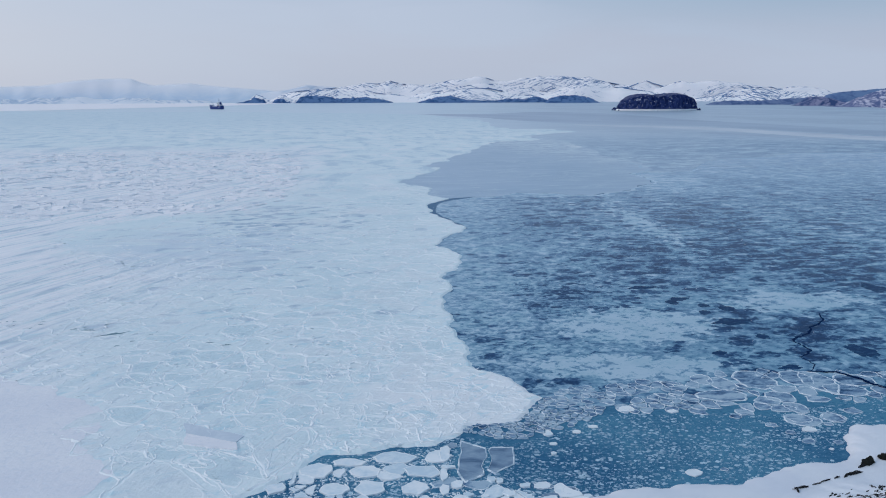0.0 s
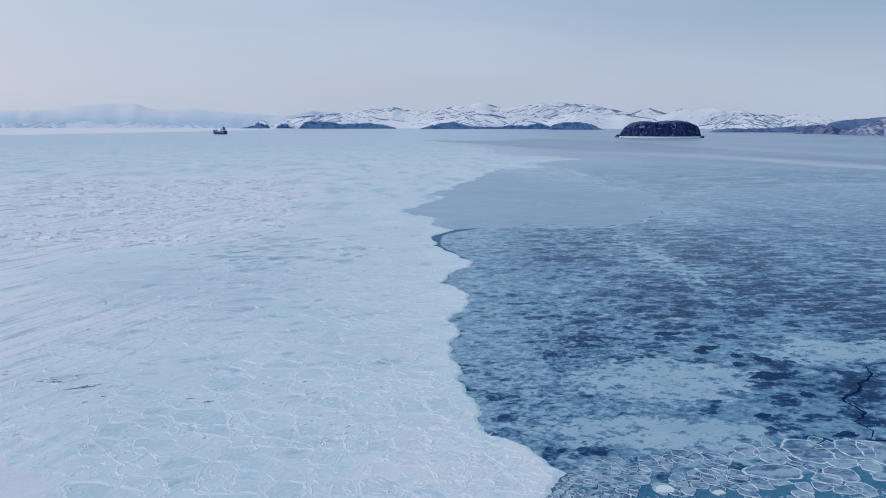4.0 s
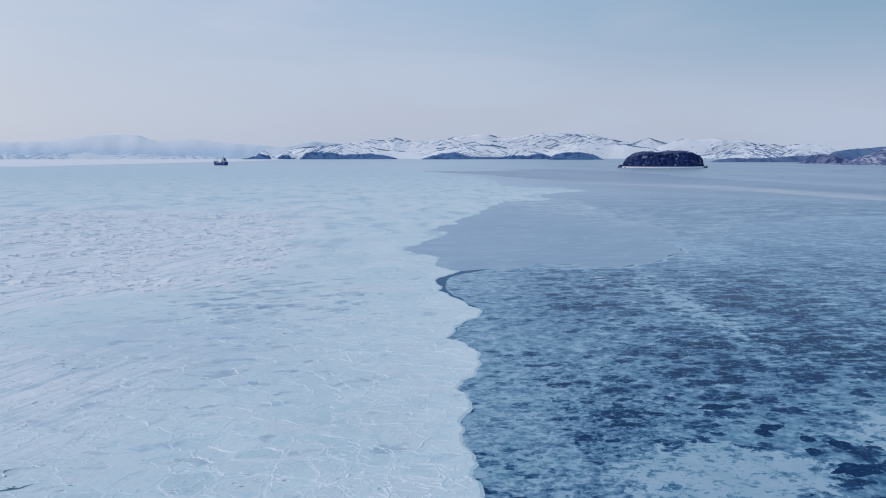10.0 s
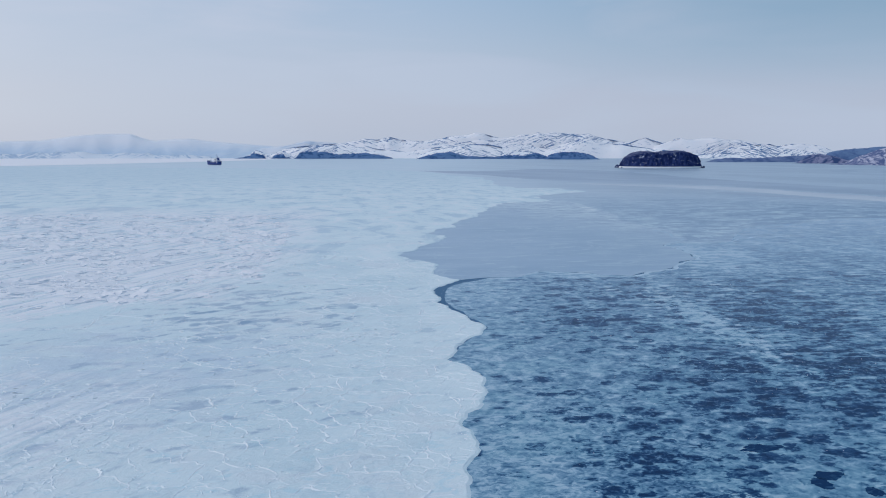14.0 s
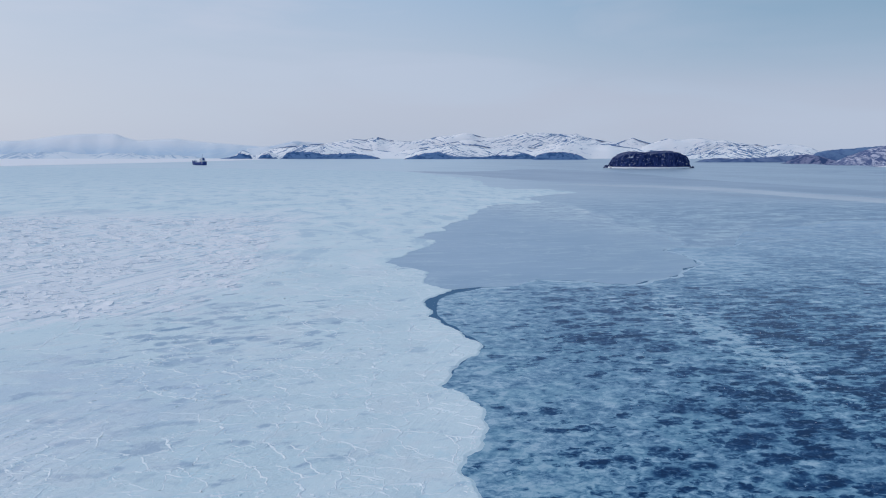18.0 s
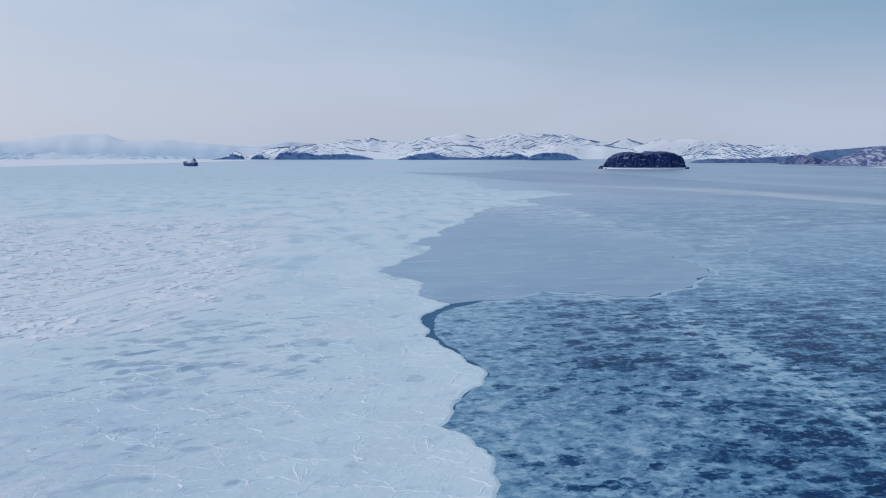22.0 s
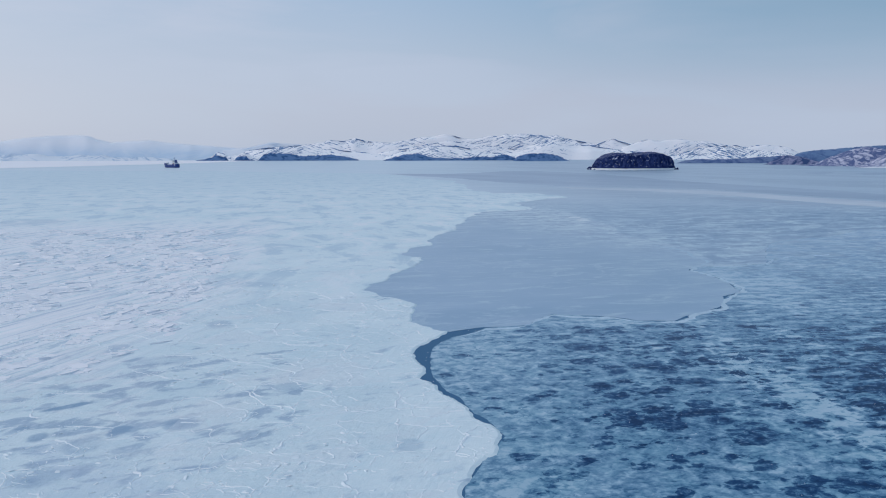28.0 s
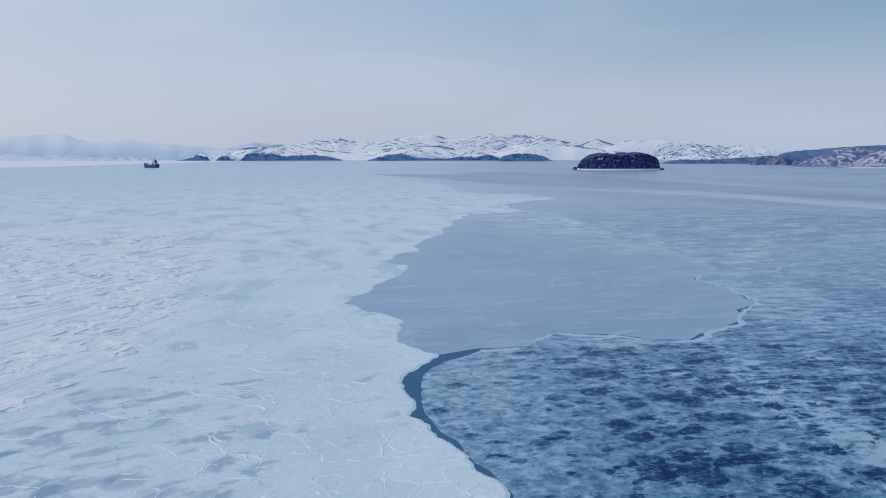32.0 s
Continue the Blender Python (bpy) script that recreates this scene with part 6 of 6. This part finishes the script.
for i, (x, y, sx, sy, sz, turn, moss) in enumerate(SHORE_ROCKS):
    x, y = x + 2.4, y + 4.0
    hit, place, *_ = scene.ray_cast(deps, Vector((x, y, 60)), Vector((0, 0, -1)))
    boulder(x, y, place.z + sz * 0.15, sx * (0.8 if moss else 1.0), sy * (0.6 if moss else 0.4), sz * 0.55, turn, i * 3.7, MOSS if moss else STONE, "dark mossy boulder standing out of the snow" if moss else "low black rock breaking through the snow")
verts, faces = [], []
rng = random.Random(77)
for i in range(9000):
    x, y = rng.uniform(28, 75), rng.uniform(52, 76)
    if noise.noise(Vector((x * 0.22, y * 0.5, 1))) + rng.uniform(-0.45, 0.45) < (-0.1 if y > 60.5 + 0.62 * (x - 30) else 0.12):
        continue
    if y > 65.6 + 0.62 * (x - 30):
        continue
    hit, place, *_ = scene.ray_cast(deps, Vector((x, y, 60)), Vector((0, 0, -1)))
    if not hit or place.z < 2.2:
        continue
    shard(x, y, place.z + 0.02, rng.uniform(0.07, 0.30), rng.uniform(0.05, 0.16), rng.gauss(0.55, 0.5), rng.uniform(-0.4, 0.4), rng)
tagged(mesh_object("scree", verts, faces, STONE), "small dark stones scattered over the snowy slope", "stones", kind="stuff")

# rafted slabs on the rough western ice
verts, faces = [], []
rng = random.Random(91)
ROUGH = [(-250, 215), (-74, 262), (-66, 280), (-66, 318), (-72, 365), (-80, 440), (-110, 540), (-330, 560)]
for i in range(24000):
    y = 205 + 345 * rng.random() ** 1.3
    x = rng.uniform(-95 - 0.36 * y, -40 - 0.05 * y)
    p = (x + 6 * noise.noise(Vector((x * 0.1, y * 0.1, 3))), y + 8 * noise.noise(Vector((x * 0.1, y * 0.1, 7))))
    if not inside(p, ROUGH) or noise.fractal(Vector((x * 0.045, y * 0.03, 5)), 1.0, 2.0, 3) + rng.uniform(-0.25, 0.25) < 0.0:
        continue
    r = 0.45 + 2.7 * rng.random() ** 2.3
    n, base = rng.choice((4, 5, 5, 6)), len(verts)
    a0, turn = rng.uniform(0, 6.28), rng.gauss(0.6, 0.8)
    rise = abs(rng.gauss(0.0, 0.085)) + 0.02
    if rng.random() < 0.5:
        rise = -1.6 * rise
    else:
        rise = min(rise * 1.3, 0.2)
    ca, sa = math.cos(turn), math.sin(turn)
    ring = []
    for k in range(n):
        u, v = r * 1.15 * rng.uniform(0.7, 1.25) * math.cos(a0 + 6.283 * k / n), r * 0.55 * rng.uniform(0.7, 1.25) * math.sin(a0 + 6.283 * k / n)
        ring.append((u * ca - v * sa, u * sa + v * ca, -v * rise * rng.uniform(0.8, 1.2) + u * rng.gauss(0, 0.03)))
    top = 0.26 + r * 0.35 * abs(rise)
    verts += [(x + p[0], y + p[1], 0.1) for p in ring] + [(x + p[0], y + p[1], max(0.2, top + p[2])) for p in ring]
    faces += [(base + k, base + (k + 1) % n, base + n + (k + 1) % n, base + n + k) for k in range(n)]
    faces.append(tuple(base + n + k for k in range(n)))
rafted = mesh_object("rafted_slabs", verts, faces, RAFT_SNOW, white)
rafted.data.materials.append(RAFT_SIDE)
rafted.data.polygons.foreach_set("material_index", [0 if f.normal.z > 0.75 else 1 for f in rafted.data.polygons])
tagged(rafted, "tilted snowy slabs rafted over one another", kind="stuff")

# thin frost-white streaks lying on the grey new ice
for pts in ([(98, 612), (103, 618), (111, 616), (106, 610)], [(100, 598), (106, 604), (114, 601), (107, 596)], [(99, 588), (104, 592), (110, 590), (105, 586)]):
    tagged(slab("frost_streak", rough_line(pts, 0.10, 3, rng), 0.0, 0.07, FLOE), "thin white streak of frost on grey new ice", "frost", kind="structure")

# slush pushed up along the margin of the young ice
SLUSH = make_floe("frozen_slush", (0.52, 0.64, 0.73), (0.38, 0.51, 0.63))


def slush_rim(line, width, z, rng):
    """A low uneven bank of slush along a line, highest in its middle."""
    pts = rough_line(line, 0.10, 4, rng, closed=False)
    vs, fs = [], []
    for i, p in enumerate(pts):
        d = (pts[min(i + 1, len(pts) - 1)] - pts[max(i - 1, 0)]).normalized()
        w = width * max(0.12, 0.55 + 0.8 * noise.fractal(Vector((p.x * 0.12, p.y * 0.12, 12)), 1.0, 2.0, 4))
        side = Vector((-d.y, d.x)) * w
        vs += [(p.x + side.x, p.y + side.y, z - 0.02), (p.x, p.y, z + 0.06), (p.x - side.x, p.y - side.y, z - 0.02)]
    for i in range(len(pts) - 1):
        a = 3 * i
        fs += [(a, a + 3, a + 4, a + 1), (a + 1, a + 4, a + 5, a + 2)]
    return tagged(mesh_object("slush_rim", vs, fs, SLUSH), "pale bank of frozen slush along the young ice margin", "slush rim", kind="structure")


rim_line = [(p[0] + 0.9 * (p[0] - 45) / 60, p[1] + 1.4 * (p[1] - 380) / 80) for p in GREASE_EDGE[22:36]]
slush_rim([(5, 291), (12, 297.5), (22, 300)], 0.5, 0.03, random.Random(3))
slush_rim(rim_line, 1.5, 0.03, random.Random(4))
slush_rim([(101, 392), (116, 393), (131, 398), (140, 412), (152, 420), (170, 424)], 1.3, 0.03, random.Random(6))
slush_rim([(104, 396), (112, 410), (113, 430), (108, 460)], 1.4, 0.045, random.Random(8))

slush_rim([(98.5, 389), (100.5, 394), (105, 397)], 0.7, 0.045, random.Random(9))

# clear dark openings in the veil of grease ice
POOLS_SOUTH = [(52, 129.5, 5.0, 2.6), (66.3, 113.4, 2.9, 4.6), (51.9, 106.3, 2.5, 1.2), (53.8, 121, 1.4, 2.0), (54, 138, 2.0, 3.2), (50.4, 140.2, 1.6, 2.0), (46.9, 144.8, 2.6, 1.8), (90.7, 153, 2.9, 5.0), (43.5, 112.9, 1.8, 1.1), (45, 142.7, 1.6, 2.4), (49, 135.4, 1.6, 2.0), (41.9, 154, 4.4, 1.8)]
rng = random.Random(131)
for x, y, rx, ry in POOLS_SOUTH:
    ring, n = [], 72
    rx, ry = rx * 0.9, ry * 0.85
    seed = rng.uniform(0, 50)
    for k in range(n):
        a = 2 * math.pi * k / n
        ca, sa = math.cos(a), math.sin(a)
        f = 0.82 + 0.34 * noise.fractal(Vector((ca * 1.2 + seed, sa * 1.2, seed)), 0.9, 2.0, 2) + 0.14 * noise.noise(Vector((ca * 6, sa * 6, seed)))
        px, py = rx * f * ca, ry * f * sa
        ring.append((x + px * 0.97 - py * 0.1, y + px * 0.24 + py))
    tagged(slab("open_water", ring, 0.0, 0.035, POOL_WATER), "dark clear opening in the veil of grease ice", "open water", kind="structure")
# tiny bright bits of ice caught in the grease ice
verts, faces = [], []
for i in range(1400):
    y = rng.uniform(110, 300)
    x = rng.uniform(margin(y) + 2, 95)
    if noise.noise(Vector((x * 0.06, y * 0.05, 1))) + rng.uniform(-0.5, 0.5) < 0.1:
        continue
    shard(x, y, 0.05, rng.uniform(0.04, 0.12), rng.uniform(0.03, 0.08), rng.uniform(0, 6.3), 0, rng)
tagged(mesh_object("ice_bits", verts, faces, FLOE), "tiny bright bits of ice caught in grease ice", "ice bits", kind="stuff")
